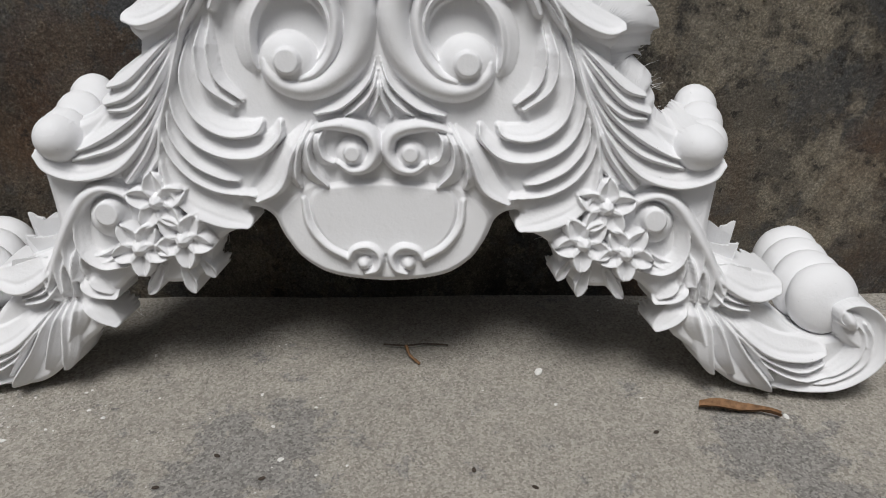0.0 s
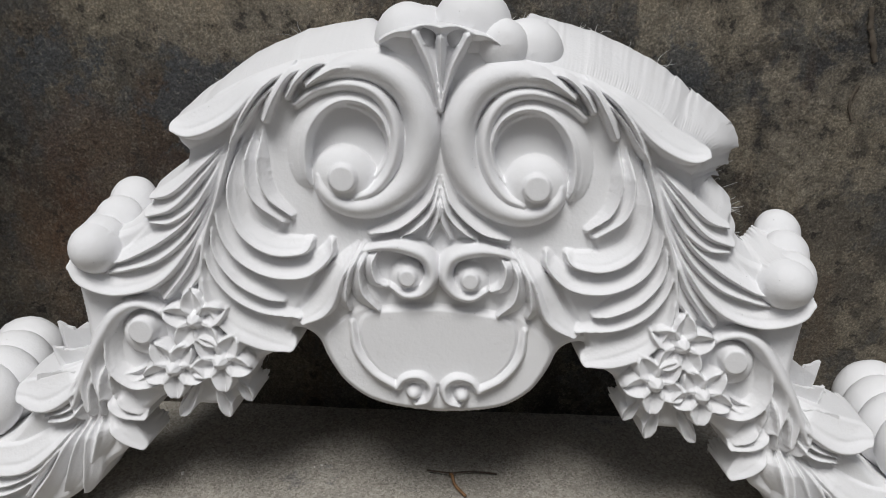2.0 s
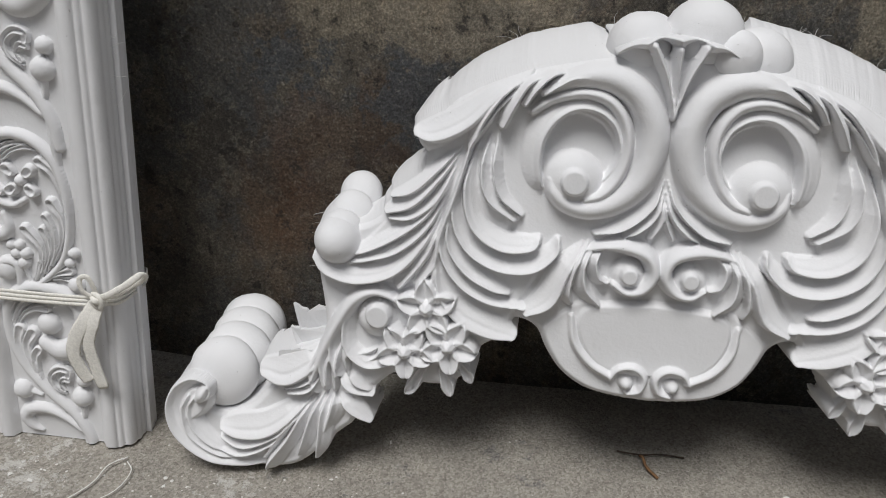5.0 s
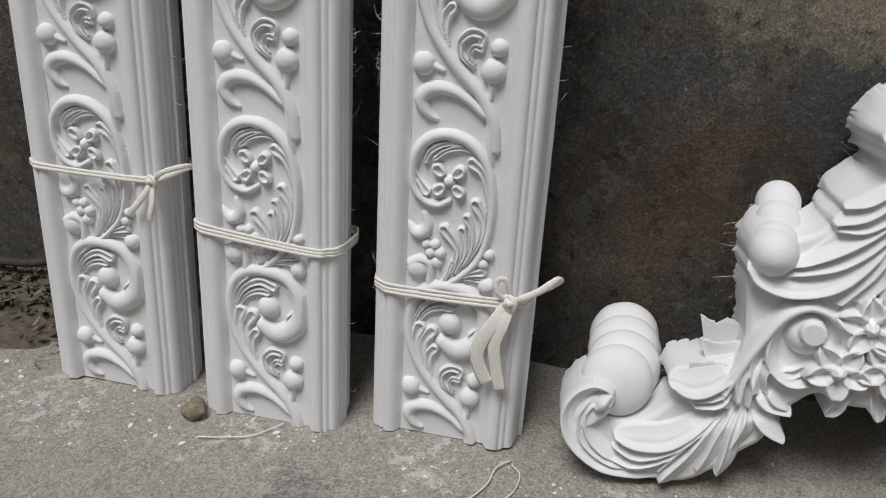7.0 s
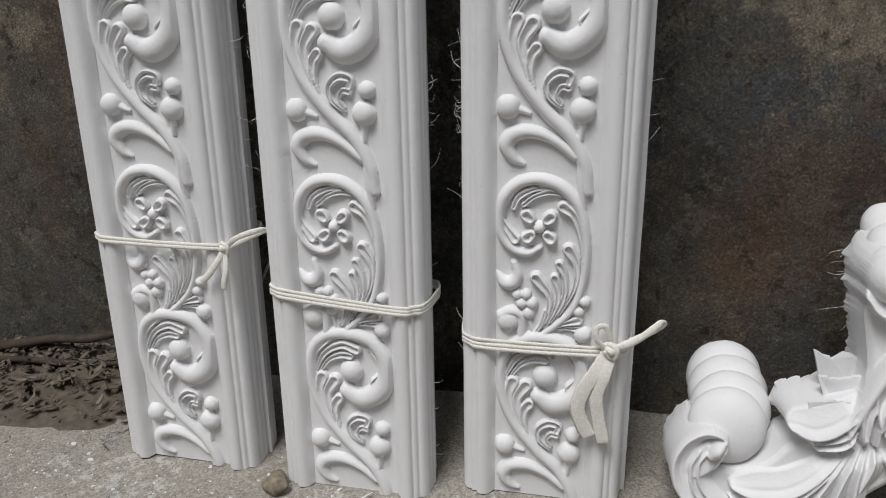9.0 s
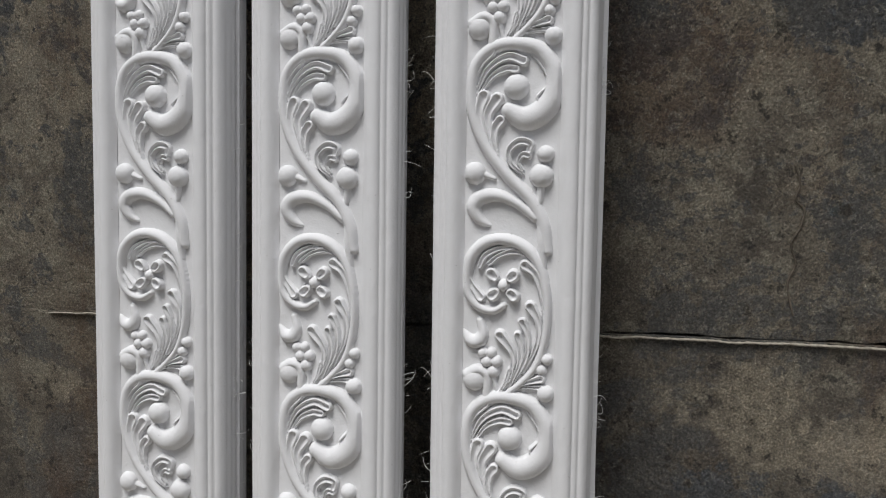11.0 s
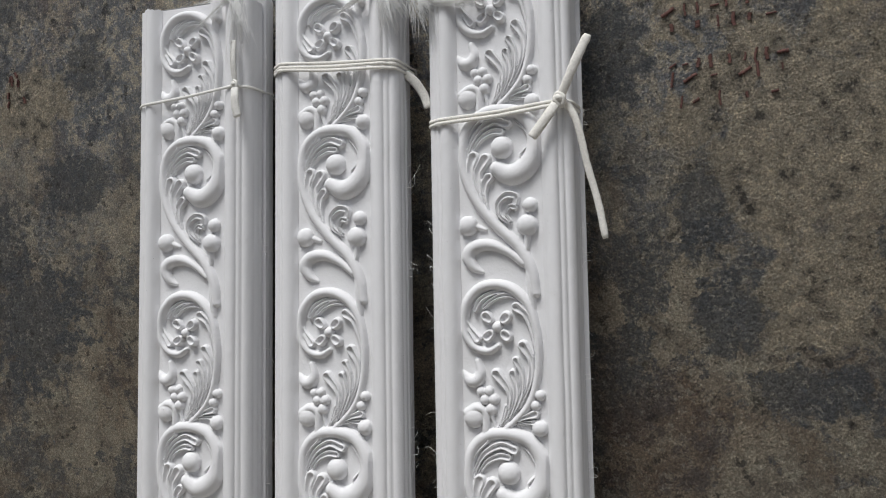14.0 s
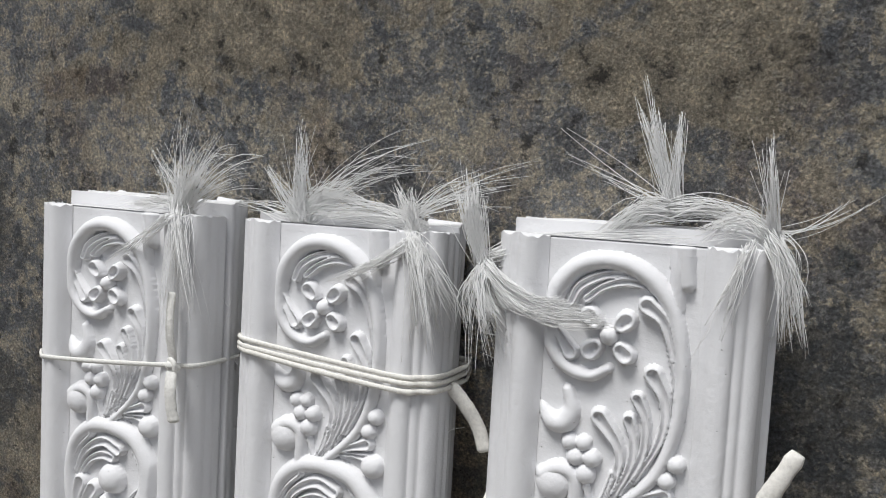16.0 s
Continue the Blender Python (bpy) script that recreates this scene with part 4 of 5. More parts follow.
ped.stroke('tail_leaf', 'lobeL', [(-414.3, -1.2, 6.4, 26.0), (-434.2, -19.8, 14.8, 30.0), (-463.0, -35.5, 19.6, 33.0), (-484.5, -34.0, 13.2, 30.0)])
ped.stroke('tail_leaf', 'lobeL', [(-417.9, -27.5, 1.8, 26.0), (-436.0, -48.1, 4.6, 31.0), (-465.1, -60.5, 3.3, 28.0)])
ped.stroke('tail_leaf', 'lobeL', [(-416.3, -36.0, 1.8, 26.0), (-433.8, -58.0, 4.7, 32.0), (-461.6, -67.4, 2.9, 29.0)])
ped.stroke('fan_leaf', 'lobeL', [(-396.8, 14.4, 2.2, 26.0), (-411.9, -18.7, 7.8, 31.0), (-413.9, -47.3, 6.5, 28.0)])
ped.stroke('fan_leaf', 'lobeL', [(-387.2, 15.6, 1.7, 26.0), (-398.7, -16.9, 5.9, 31.0), (-400.2, -56.0, 3.7, 28.0)])
ped.stroke('fan_leaf', 'lobeL', [(-376.8, 17.0, 1.8, 26.0), (-385.8, -10.8, 4.9, 30.0), (-381.7, -34.0, 2.7, 26.0)])
ped.stroke('side_leaf', 'lobeR', [(-380.5, -27.9, 2.8, 22.0), (-368.6, -41.3, 7.3, 26.0), (-353.8, -53.1, 2.8, 22.0)])
ped.stroke('side_leaf', 'lobeR', [(-389.9, -62.2, 3.7, 22.0), (-374.6, -77.1, 11.7, 27.0), (-352.7, -97.0, 4.7, 22.0)])
ped.stroke('spray', 'lobeR', [(-396.8, -60.4, 2.8, 25.0), (-396.3, -84.8, 8.9, 30.0), (-410.2, -117.4, 4.3, 25.0)])
ped.stroke('spray', 'lobeR', [(-403.1, -61.3, 2.8, 25.0), (-410.4, -91.4, 8.0, 31.0), (-415.5, -132.7, 9.1, 30.0), (-424.5, -159.4, 3.9, 25.0)])
ped.stroke('spray', 'lobeR', [(-410.2, -62.3, 2.8, 25.0), (-425.5, -98.7, 7.0, 31.0), (-438.3, -136.4, 7.2, 30.0), (-448.7, -158.3, 4.4, 25.0)])
ped.stroke('spray', 'lobeR', [(-416.3, -64.2, 2.3, 26.0), (-439.3, -101.4, 6.7, 29.8), (-461.2, -139.6, 7.2, 31.0), (-485.1, -174.1, 8.4, 29.8), (-495.2, -185.8, 3.5, 26.0)])
ped.stroke('spray', 'lobeR', [(-422.6, -67.1, 1.9, 26.0), (-448.4, -99.7, 5.2, 30.0), (-475.5, -138.9, 5.4, 29.0), (-497.4, -169.5, 3.4, 25.0)])
ped.stroke('spray', 'lobeL', [(-427.0, -69.2, 1.9, 26.0), (-453.0, -99.6, 5.2, 29.8), (-485.6, -131.2, 5.9, 31.0), (-527.2, -151.0, 5.5, 29.5), (-557.9, -144.9, 2.5, 25.0)])
ped.stroke('spray', 'lobeL', [(-432.3, -80.4, 1.9, 25.0), (-462.2, -112.9, 4.8, 28.0), (-495.1, -147.2, 5.4, 29.0), (-533.3, -164.6, 5.5, 27.5), (-564.2, -160.6, 2.5, 23.0)])
ped.stroke('crescent', 'lobeL', [(-436.3, -69.1, 3.8, 24.0), (-460.9, -93.6, 11.4, 30.0), (-493.8, -117.2, 16.1, 33.0), (-527.0, -124.5, 16.3, 31.0), (-552.8, -126.0, 7.4, 26.0)])
ped.stroke('end_volute', 'lobeL', [(-495.7, -176.0, 5.0, 24.0), (-533.4, -175.5, 12.0, 26.8), (-576.3, -165.3, 14.7, 29.3), (-607.2, -138.1, 16.7, 31.0), (-616.4, -106.7, 14.4, 32.7), (-606.9, -79.1, 11.8, 34.3), (-588.3, -62.9, 8.3, 35.3), (-571.1, -66.2, 6.8, 35.9), (-568.3, -77.7, 4.8, 36.0), (-578.8, -85.3, 3.9, 36.0)])
ped.stroke('end_volute', 'lobeL', [(-536.9, -170.3, 3.0, 22.0), (-569.2, -153.2, 7.1, 26.5), (-589.5, -129.9, 8.0, 29.5), (-593.6, -104.0, 6.0, 31.2), (-586.5, -87.3, 3.4, 32.0)])
ped.stroke('end_volute', 'lobeL', [(-515.2, -174.1, 3.1, 22.0), (-562.2, -166.3, 5.6, 27.2), (-596.2, -140.8, 6.6, 30.5), (-603.0, -107.4, 5.5, 32.2), (-594.9, -86.0, 3.5, 33.0)])
ped.stroke('brow_leaf', 'lobeL', [(-66.6, 165.6, 2.3, 36.0), (-80.1, 147.3, 6.9, 36.0), (-74.5, 124.7, 5.8, 34.0), (-61.0, 117.9, 2.4, 30.0)])
ped.stroke('brow_leaf', 'lobeL', [(-77.8, 167.5, 2.3, 37.0), (-93.6, 139.1, 6.9, 37.0), (-90.5, 108.8, 7.6, 34.0), (-70.3, 89.5, 3.5, 28.0)])
ped.stroke('brow_leaf', 'lobeL', [(-85.7, 167.0, 2.3, 37.0), (-105.0, 135.4, 7.0, 37.0), (-110.1, 104.5, 7.0, 34.0), (-104.0, 89.7, 3.6, 28.0)])
ped.stroke('brow_leaf', 'lobeL', [(-93.6, 165.3, 2.9, 37.0), (-116.4, 130.0, 10.5, 37.0), (-132.1, 95.3, 13.0, 34.0), (-155.4, 75.3, 7.2, 28.0)])
ped.stroke('centre_fan', 'lobeL', [(-2.7, 247.9, 1.1, 28.0), (-15.6, 217.9, 4.2, 31.0), (-47.0, 191.4, 5.9, 31.0), (-78.3, 179.3, 2.4, 25.0)])
ped.stroke('centre_fan', 'lobeL', [(-1.2, 235.7, 1.0, 28.0), (-10.6, 207.6, 3.9, 31.0), (-29.5, 188.1, 4.6, 31.0), (-42.9, 178.3, 2.2, 25.0)])
ped.stroke('centre_fan', 'lobeL', [(0.3, 225.3, 1.1, 28.0), (-3.6, 200.8, 3.5, 31.0), (-13.4, 178.4, 2.9, 25.0)])
ped.fill('crown', [(40, 416), (-34, 408), (-66, 394), (-72, 380), (-49.9, 394.4), (-33.8, 390.7), (-27.6, 398.3), (-19.2, 404.5), (-10.1, 401), (-0.8, 393.3), (40, 386)], 41)
ped.stroke('palmette', 'round', [(-27.6, 396.2, 6, 40), (-12.7, 366.0, 4.5, 36), (-4.1, 336.6, 3, 32), (-0.7, 317.3, 1.6, 29)])
ped.stroke('palmette', 'round', [(1.4, 393.4, 8, 42), (0.9, 364.2, 4.5, 37), (0.3, 336.9, 2.6, 32), (-0.1, 317.3, 1.6, 29)])



ped.ball('side_ball', -391.9, 144.0, 29.6, 46.0)

ped.ball('scroll_knob', -342.4, 45.7, 26.0, 30.0)
ped.cap('scroll_knob', -338.5, 54.4, 16.6, 35.0)

ped.stroke('flower_leaf', 'scoop', [(-285.1, -18.7, 5.3, 20), (-298, -44.4, 8.7, 20), (-306.8, -56, 3.3, 16)])
ped.stroke('flower_leaf', 'scoop', [(-258.5, -17.3, 5.3, 20), (-250.9, -39.6, 9.4, 20), (-248.1, -54.2, 3.3, 16)])
ped.stroke('flower_leaf', 'scoop', [(-234.8, -8.9, 5.3, 20), (-224.9, -22.5, 8, 20), (-221, -32.6, 3.4, 16)])
ped.stroke('flower_leaf', 'scoop', [(-333.2, 6.8, 5.3, 20), (-353.2, -6.1, 6.6, 22), (-374.9, -7.5, 2.7, 18)])


ped.fill('end_bed', [(-620.0, -111.5), (-609.9, -83.4), (-591.4, -66.5), (-569.9, -67.5), (-560.4, -87.3), (-574.9, -112.4), (-601.8, -132.0)], 24)
ped.stroke('end_knob', 'round', [(-567.8, -66.7, 7, 36), (-575.3, -77.8, 11, 40), (-583.0, -87.9, 8, 34)])

ped.fill('cartouche', [(40, 98), (-50, 92), (-88, 100), (-115, 78), (-140, 55), (-129, 22), (-108, -10), (-63, -34), (40, -38)], 13)
ped.fill('cartouche_dome', [(40, 103), (-49, 97), (-88, 91), (-98, 67), (-90, 33), (-70, 8), (-43, -3), (40, -4)], 18)
ped.stroke('cartouche_rim', 'round', [(-99.9, 72.8, 5.2, 19), (-94.7, 39.9, 6.6, 22), (-75.2, 14, 7.3, 24), (-47.6, -2.2, 7.3, 25)])
ped.stroke('rim_curl', 'round', [(-48.8, -3.7, 5.3, 25), (-38.2, 10.3, 5.8, 27), (-19.9, 13.1, 6.6, 28), (-7.4, 1.2, 6.5, 28), (-11.2, -16.2, 5.9, 27), (-25.8, -22.6, 4, 24)])
ped.ball('rim_knob', -28.2, -9.5, 9.9, 28.0)

ped.stroke('brow', 'round', [(-87, 157.6, 3.8, 20), (-65.7, 164.8, 6.3, 30), (-41.5, 166.3, 10.5, 34), (-15.2, 157, 10.7, 35), (-6.8, 135.5, 9.9, 35), (-17.5, 116.4, 8.8, 34), (-36.6, 111.2, 7.6, 33), (-53.2, 120, 5, 30)])
ped.ball('brow_knob', -36.3, 129.2, 21.8, 28.0)
ped.cap('brow_knob', -35.2, 132.7, 11.3, 35.0)


for fu, fv, turn in ((-277.5, 69, 95), (-305, 10, 200), (-250.5, 21.5, 60)):
    ped.flower('flower', fu, fv, 30.5, turn)
ped.soften(1, 0.5)
ped.ease_outline(0.6, 24)
CREST = Matrix.Translation((-0.06, -0.262, 0.2)) @ pose(0, 0, 0, 0, 0, -1.7) @ pose(0, 0, 0, 90 - 11, 0, 0)
crest = tagged(new("carved_crest"), "white plaster crest with carved scrolls and flowers, leaning on wall", "plaster ornament")
crest.matrix_basis = CREST


def crest_place(sign):
    def place(u, v, h):
        wide = np.maximum(np.abs(u) - 380, 0) * (0.14 if sign < 0 else 0)
        return np.stack([sign * (u - wide) + 4 - 0.039 * v, v, h - 34.0], -1) / 1000
    return place


for sign in (1, -1):
    for name, me in ped.meshes(crest_place(sign), 0.6, sign < 0):
        link(name, me, PLASTER, crest)


def crest_rim(sign):
    """The sides of the shell: the outline drawn back towards the wall, with a torn edge."""
    q, _ = ped.faces(0.6)
    e = np.concatenate([q[:, [k, (k + 1) % 4]] for k in range(4)])
    seen = {}
    for a, b in e.tolist():
        seen[(a, b)] = 1
    edge = [(a, b) for a, b in seen if (b, a) not in seen]
    U, V, H = ped.U.reshape(-1), ped.V.reshape(-1), ped.h.reshape(-1)
    edge = [(a, b) for a, b in edge if not (U[a] > -1.5 and U[b] > -1.5)]
    ids = sorted({i for ab in edge for i in ab})
    at = {i: k for k, i in enumerate(ids)}
    place = crest_place(sign)
    mask = (ped.h > 0.6).astype(float)
    for _ in range(110):
        p = np.pad(mask, 2, mode="edge")
        mask = (p[4:, 2:-2] + p[:-4, 2:-2] + p[2:-2, 4:] + p[2:-2, :-4] + p[2:-2, 2:-2]) / 5
    gv, gu = np.gradient(mask)
    size = np.maximum(np.hypot(gu, gv), 1e-6)
    nu, nv = (-gu / size).reshape(-1), (-gv / size).reshape(-1)
    v, rows = [], 9
    for r in range(rows):
        s = r / (rows - 1)
        for i in ids:
            torn = 8 * noise.noise(Vector((U[i] * 0.03, V[i] * 0.03, 3))) + 5 * noise.noise(Vector((U[i] * 0.16, V[i] * 0.16, 8)))
            high = min(1, max(0, (V[i] - 140) / 150))
            deep = 95 + 70 * high + torn
            side = min(1, max(0.0, (-U[i] - 25) / 60))
            flare = (36 * high * side * max(0, nv[i]) + (7 if nv[i] > -0.2 else 1)) * math.sin(s * math.pi / 2)
            g = 2.0 * s * noise.noise(Vector((U[i] * 0.05, V[i] * 0.05, s * 4))) + (7.0 * noise.noise(Vector((U[i] * 0.11, V[i] * 0.11, 2))) + 4.0 * noise.noise(Vector((U[i] * 0.31, V[i] * 0.31, 6)))) * max(0, s - 0.7) / 0.3 * min(1, max(0, (345 - V[i]) / 40))
            w = H[i] * max(0, 1 - 7 * s) - (deep - 34) * s
            v.append(place(np.array(min(0, U[i] + nu[i] * (min(flare, 9) if sign > 0 else min(flare, 9) + 76 * high * s) + g)), np.array(V[i] + nv[i] * (flare if sign > 0 else flare + 16 * high * side * s) + g), np.array(w)))
    n = len(ids)
    f = [(r * n + at[b], r * n + at[a], (r + 1) * n + at[a], (r + 1) * n + at[b]) for r in range(rows - 1) for a, b in edge]
    if sign < 0:
        f = [x[::-1] for x in f]
    return mesh_of("shell_side", v, f)


for sign in (1, -1):
    link("shell_side", crest_rim(sign), PLASTER_RAW, crest, "rough side of the hollow cast with a torn edge")


def bulge(u, v, w, r, half, rise=0.0):
    """One swelling roll, turned about an axis that runs back from the face."""
    pts, f, sides = [], [], 28
    for i in range(13):
        a = math.pi * i / 12
        for k in range(sides):
            b = 2 * math.pi * k / sides
            e = r * math.sin(a) ** 0.8 * (1 + 0.025 * noise.noise(Vector((math.cos(b) * 2, math.sin(b) * 2, w * 0.1 + a))))
            z = half * math.cos(a)
            pts.append(((u + e * math.cos(b)) / 1000, (v + e * math.sin(b) - rise * z) / 1000, (w + z) / 1000))
    for i in range(12):
        for k in range(sides):
            j = (k + 1) % sides
            f.append((i * sides + k, (i + 1) * sides + k, (i + 1) * sides + j, i * sides + j))
    return mesh_of("roll", pts, f)


for sign in (1, -1):
    push = 0 if sign > 0 else -26
    out = 0 if sign > 0 else -15
    for name, rolls in (("side_roll", ((-390 + out, 150, -34, 28, 26), (-384 + 1.8 * out, 168, -72, 28, 26), (-380 + 2.4 * out, 186, -112, 28, 26))),
                        ("end_roll", ((-562 + push, -64, -52, 48, 30), (-556 + push, -58, -86, 51, 32), (-556 + push, -50, -124, 51, 32), (-558 + push, -42, -160, 50, 32)))):
        for u, v, w, r, half in rolls:
            link(name, bulge(sign * u + 4 - 0.039 * v, v, w, r, half, 0.2), PLASTER, crest, "swelling plaster roll running back from the scroll")

def leaf_stub(sign, pts, front, thick):
    """A broken leaf end that stands up behind the tail, thinner towards its ragged top."""
    lo = min(v for u, v in pts)
    hi = max(v for u, v in pts)
    outline = []
    for (ua, va), (ub, vb) in zip(pts, pts[1:] + pts[:1]):
        for k in range(6):
            s = k / 6
            u, v = ua + (ub - ua) * s, va + (vb - va) * s
            rough = 2.2 * noise.noise(Vector((u * 0.2, v * 0.2, front)))
            outline.append((u + rough, v + rough))
    n, v3 = len(outline), []
    for back in (0, 1):
        for u, v in outline:
            s = (v - lo) / (hi - lo)
            z = front + 7 * math.sin(s * 2.2) - back * thick * (1.1 - 0.6 * s)
            v3.append(((sign * u + 4 - 0.039 * v) / 1000, v / 1000, z / 1000))
    f = [tuple(range(n))[::-1], tuple(range(n, 2 * n))] + [(k, (k + 1) % n, n + (k + 1) % n, n + k) for k in range(n)]
    return mesh_of("leaf_stub", v3, f if sign > 0 else [q[::-1] for q in f])


for sign in (1, -1):
    for pts, front in (([(-463, 50), (-443, 40), (-429, 50), (-415, 44), (-405, 0), (-450, -10)], -64), ([(-462, 25), (-440, 22), (-412, 29), (-405, -20), (-448, -25)], -44), ([(-473, -3), (-450, 2), (-428, 3), (-425, -35), (-468, -40)], -26)):
        link("leaf_stub", leaf_stub(sign, [(u, v - 9) for u, v in pts], front, 12), PLASTER_RAW, crest, "broken leaf end standing behind the tail", False)

for u, v, w, r, half in ((34, 408, -70, 46, 52), (-36, 394, -66, 40, 46), (98, 384, -78, 40, 50), (66, 390, -44, 30, 34), (36, 404, -120, 44, 46), (-22, 396, -124, 40, 44)):
    link("crown_boss", bulge(u + 4 - 0.039 * v, v, w, r, half, 0.0), PLASTER, crest, "rounded lump on the crown of the crest")

# ---- ties, fibres and litter ----
rng = random.Random(5)


def smooth_path(pts, n=10):
    """Catmull-Rom through points in space, n steps a stretch."""
    p = [Vector(q) for q in pts]
    p = [2 * p[0] - p[1], *p, 2 * p[-1] - p[-2]]
    out = []
    for i in range(1, len(p) - 2):
        a, b, c, d = p[i - 1:i + 3]
        for k in range(n):
            s = k / n
            out.append(0.5 * (2 * b + (c - a) * s + (2 * a - 5 * b + 4 * c - d) * s * s + (3 * b - a - 3 * c + d) * s ** 3))
    return out + [p[-2]]


def mm(pts):
    return [Vector(q) / 1000 for q in pts]


def strand(pts, r, sides=7, flat=0.6, n=8, taper=True):
    path = smooth_path(mm(pts), n)
    k = len(path)
    radii = [r / 1000 * (1 + 0.14 * noise.noise(Vector((i * 0.7, r, pts[0][0])))) for i in range(k)]
    if taper:
        radii[0] *= 0.7
        radii[-1] *= 0.7
    return tube(path, radii, sides, flat)


def wrap(v_left, v_right, shift, seed):
    """One turn of tie round a bundle, taut across the sunken panel."""
    w0 = 3.0 + 0.8 * seed
    c = 5.5
    front = [(-103 + c, v_left, -12), (-92 + c, v_left, -3), (-76 + c, v_left, w0), (0 + c, (v_left + v_right) / 2 - 1.5, w0 - 1), (76 + c, v_right, w0), (92 + c, v_right, -3), (104 + c, v_right, -12)]
    back = [(109 + c, v_right, -46), (108 + c, v_right + 2, -82), (80 + c, v_right + 3, -97), (-80 + c, v_left + 3, -97), (-108 + c, v_left + 2, -82), (-109 + c, v_left, -46), (-103 + c, v_left, -12)]
    return [(u, v + shift + 0.8 * noise.noise(Vector((u * 0.02, seed, v * 0.01))), w) for u, v, w in front + back]


def tie(k, name, label, turns, width, mat, extras):
    """extras: name, points, half width and flatness of each loose end, loop or knot."""
    top = tagged(new(name), label, "tie", "ties round the bundles")
    top.matrix_basis = BUNDLES[k]
    for i, (vl, vr, shift) in enumerate(turns):
        v, f = strand(wrap(vl, vr, shift, i), width, 8, 0.55, 6, False)
        link("turn", mesh_of("turn", v, f), mat, top)
    for part_name, pts, r, flat in extras:
        v, f = strand(pts, r, 8, flat, 8)
        link(part_name, mesh_of(part_name, v, f), mat, top)
    return top


def knot(u, v, w, s):
    return [("knot", [(u - s, v - 0.4 * s, w), (u - 0.3 * s, v + s, w + 0.7 * s), (u + 0.8 * s, v + 0.3 * s, w + s), (u + 0.3 * s, v - s, w + 0.8 * s), (u - 0.8 * s, v + 0.2 * s, w + s)], 0.45 * s, 0.8),
            ("knot", [(u + s, v - 0.5 * s, w), (u, v + 0.2 * s, w + 1.3 * s), (u - s, v + 0.5 * s, w)], 0.5 * s, 0.8)]


tie(0, "cotton_tie", "off-white cotton strip knotted round the bundle near its foot", [(-42, -42, 2.5), (-42, -41, -2.5)], 2.9, CLOTH, knot(103, -42, 0, 7) + [
    ("loop", [(103, -42, 2), (125, -24, 12), (150, -15, 4), (156, -18, -10), (135, -28, -8), (106, -42, 0)], 3.6, 0.4),
    ("tail", [(102, -46, 6), (92, -62, 10), (80, -78, 12), (70, -88, 12)], 4.4, 0.4),
    ("tail", [(104, -48, 6), (106, -68, 12), (103, -84, 14), (101, -96, 13)], 4.0, 0.4)])
tie(1, "cotton_tie", "white cotton cord wound three times round the bundle", [(-95, -108, 3.4), (-97, -109, 0), (-98, -110, -3.2)], 2.6, CLOTH, [])
tie(2, "cotton_tie", "off-white gauze strip tied in a bow round the bundle", [(-158, -156, 3.6), (-160, -157, 0), (-161, -159, -3.6)], 2.6, CLOTH, knot(90, -152, 4, 9) + [
    ("loop", [(90, -150, 8), (108, -140, 16), (130, -126, 10), (146, -114, 2), (148, -120, -6), (126, -136, -4), (94, -152, 4)], 4.6, 0.4),
    ("loop", [(88, -150, 10), (74, -138, 14), (72, -122, 14), (82, -118, 14), (88, -132, 12), (90, -148, 9)], 3.6, 0.4),
    ("tail", [(88, -156, 8), (74, -180, 16), (60, -205, 18), (54, -232, 17), (62, -258, 15), (70, -272, 14)], 10.0, 0.13),
    ("tail", [(90, -156, 8), (84, -182, 16), (76, -212, 17), (80, -246, 15), (88, -282, 13)], 9.0, 0.13)])
tie(0, "string_tie", "thin white string knotted round the bundle near its top", [(1262, 1277, 0)], 2.4, STRING, knot(94, 1278, 2, 6) + [
    ("tail", [(94, 1274, 6), (98, 1258, 12), (100, 1240, 12), (103, 1226, 11)], 7.0, 0.45),
    ("stub", [(94, 1282, 4), (93, 1308, 9), (92, 1330, 8), (91, 1348, 5)], 5.0, 0.5)])
tie(1, "cotton_tie", "white cotton cord wound several times round the bundle top", [(1305, 1293, 2.5), (1301, 1290, 0), (1301, 1287, -4)], 2.5, CLOTH, [
    ("tail", [(112, 1284, -40), (128, 1268, -40), (140, 1248, -44), (147, 1228, -44)], 7.0, 0.5)])
tie(2, "cotton_tie", "off-white cotton strip knotted round the bundle near its top", [(1190, 1200, 1.5), (1188, 1198, -2.5)], 2.7, CLOTH, knot(96, 1202, 3, 8) + [
    ("stub", [(98, 1206, 8), (112, 1232, 16), (125, 1258, 18), (138, 1284, 16)], 6.5, 0.5),
    ("tail", [(92, 1198, 8), (82, 1182, 14), (70, 1166, 15), (58, 1152, 14)], 7.0, 0.5),
    ("tail", [(104, 1200, 2), (118, 1170, 2), (130, 1110, -4), (142, 1060, -8), (150, 1012, -10)], 5.0, 0.5)])


def fibre(a, b, bow, r=0.5, n=7):
    """One thin glass thread from a to b that sags by bow."""
    a, b, bow = Vector(a), Vector(b), Vector(bow)
    pts = [(a.lerp(b, i / n) + bow * math.sin(math.pi * i / n)) / 1000 for i in range(n + 1)]
    return tube(pts, [r / 1000 * (1 - 0.6 * i / n) for i in range(n + 1)], 4)


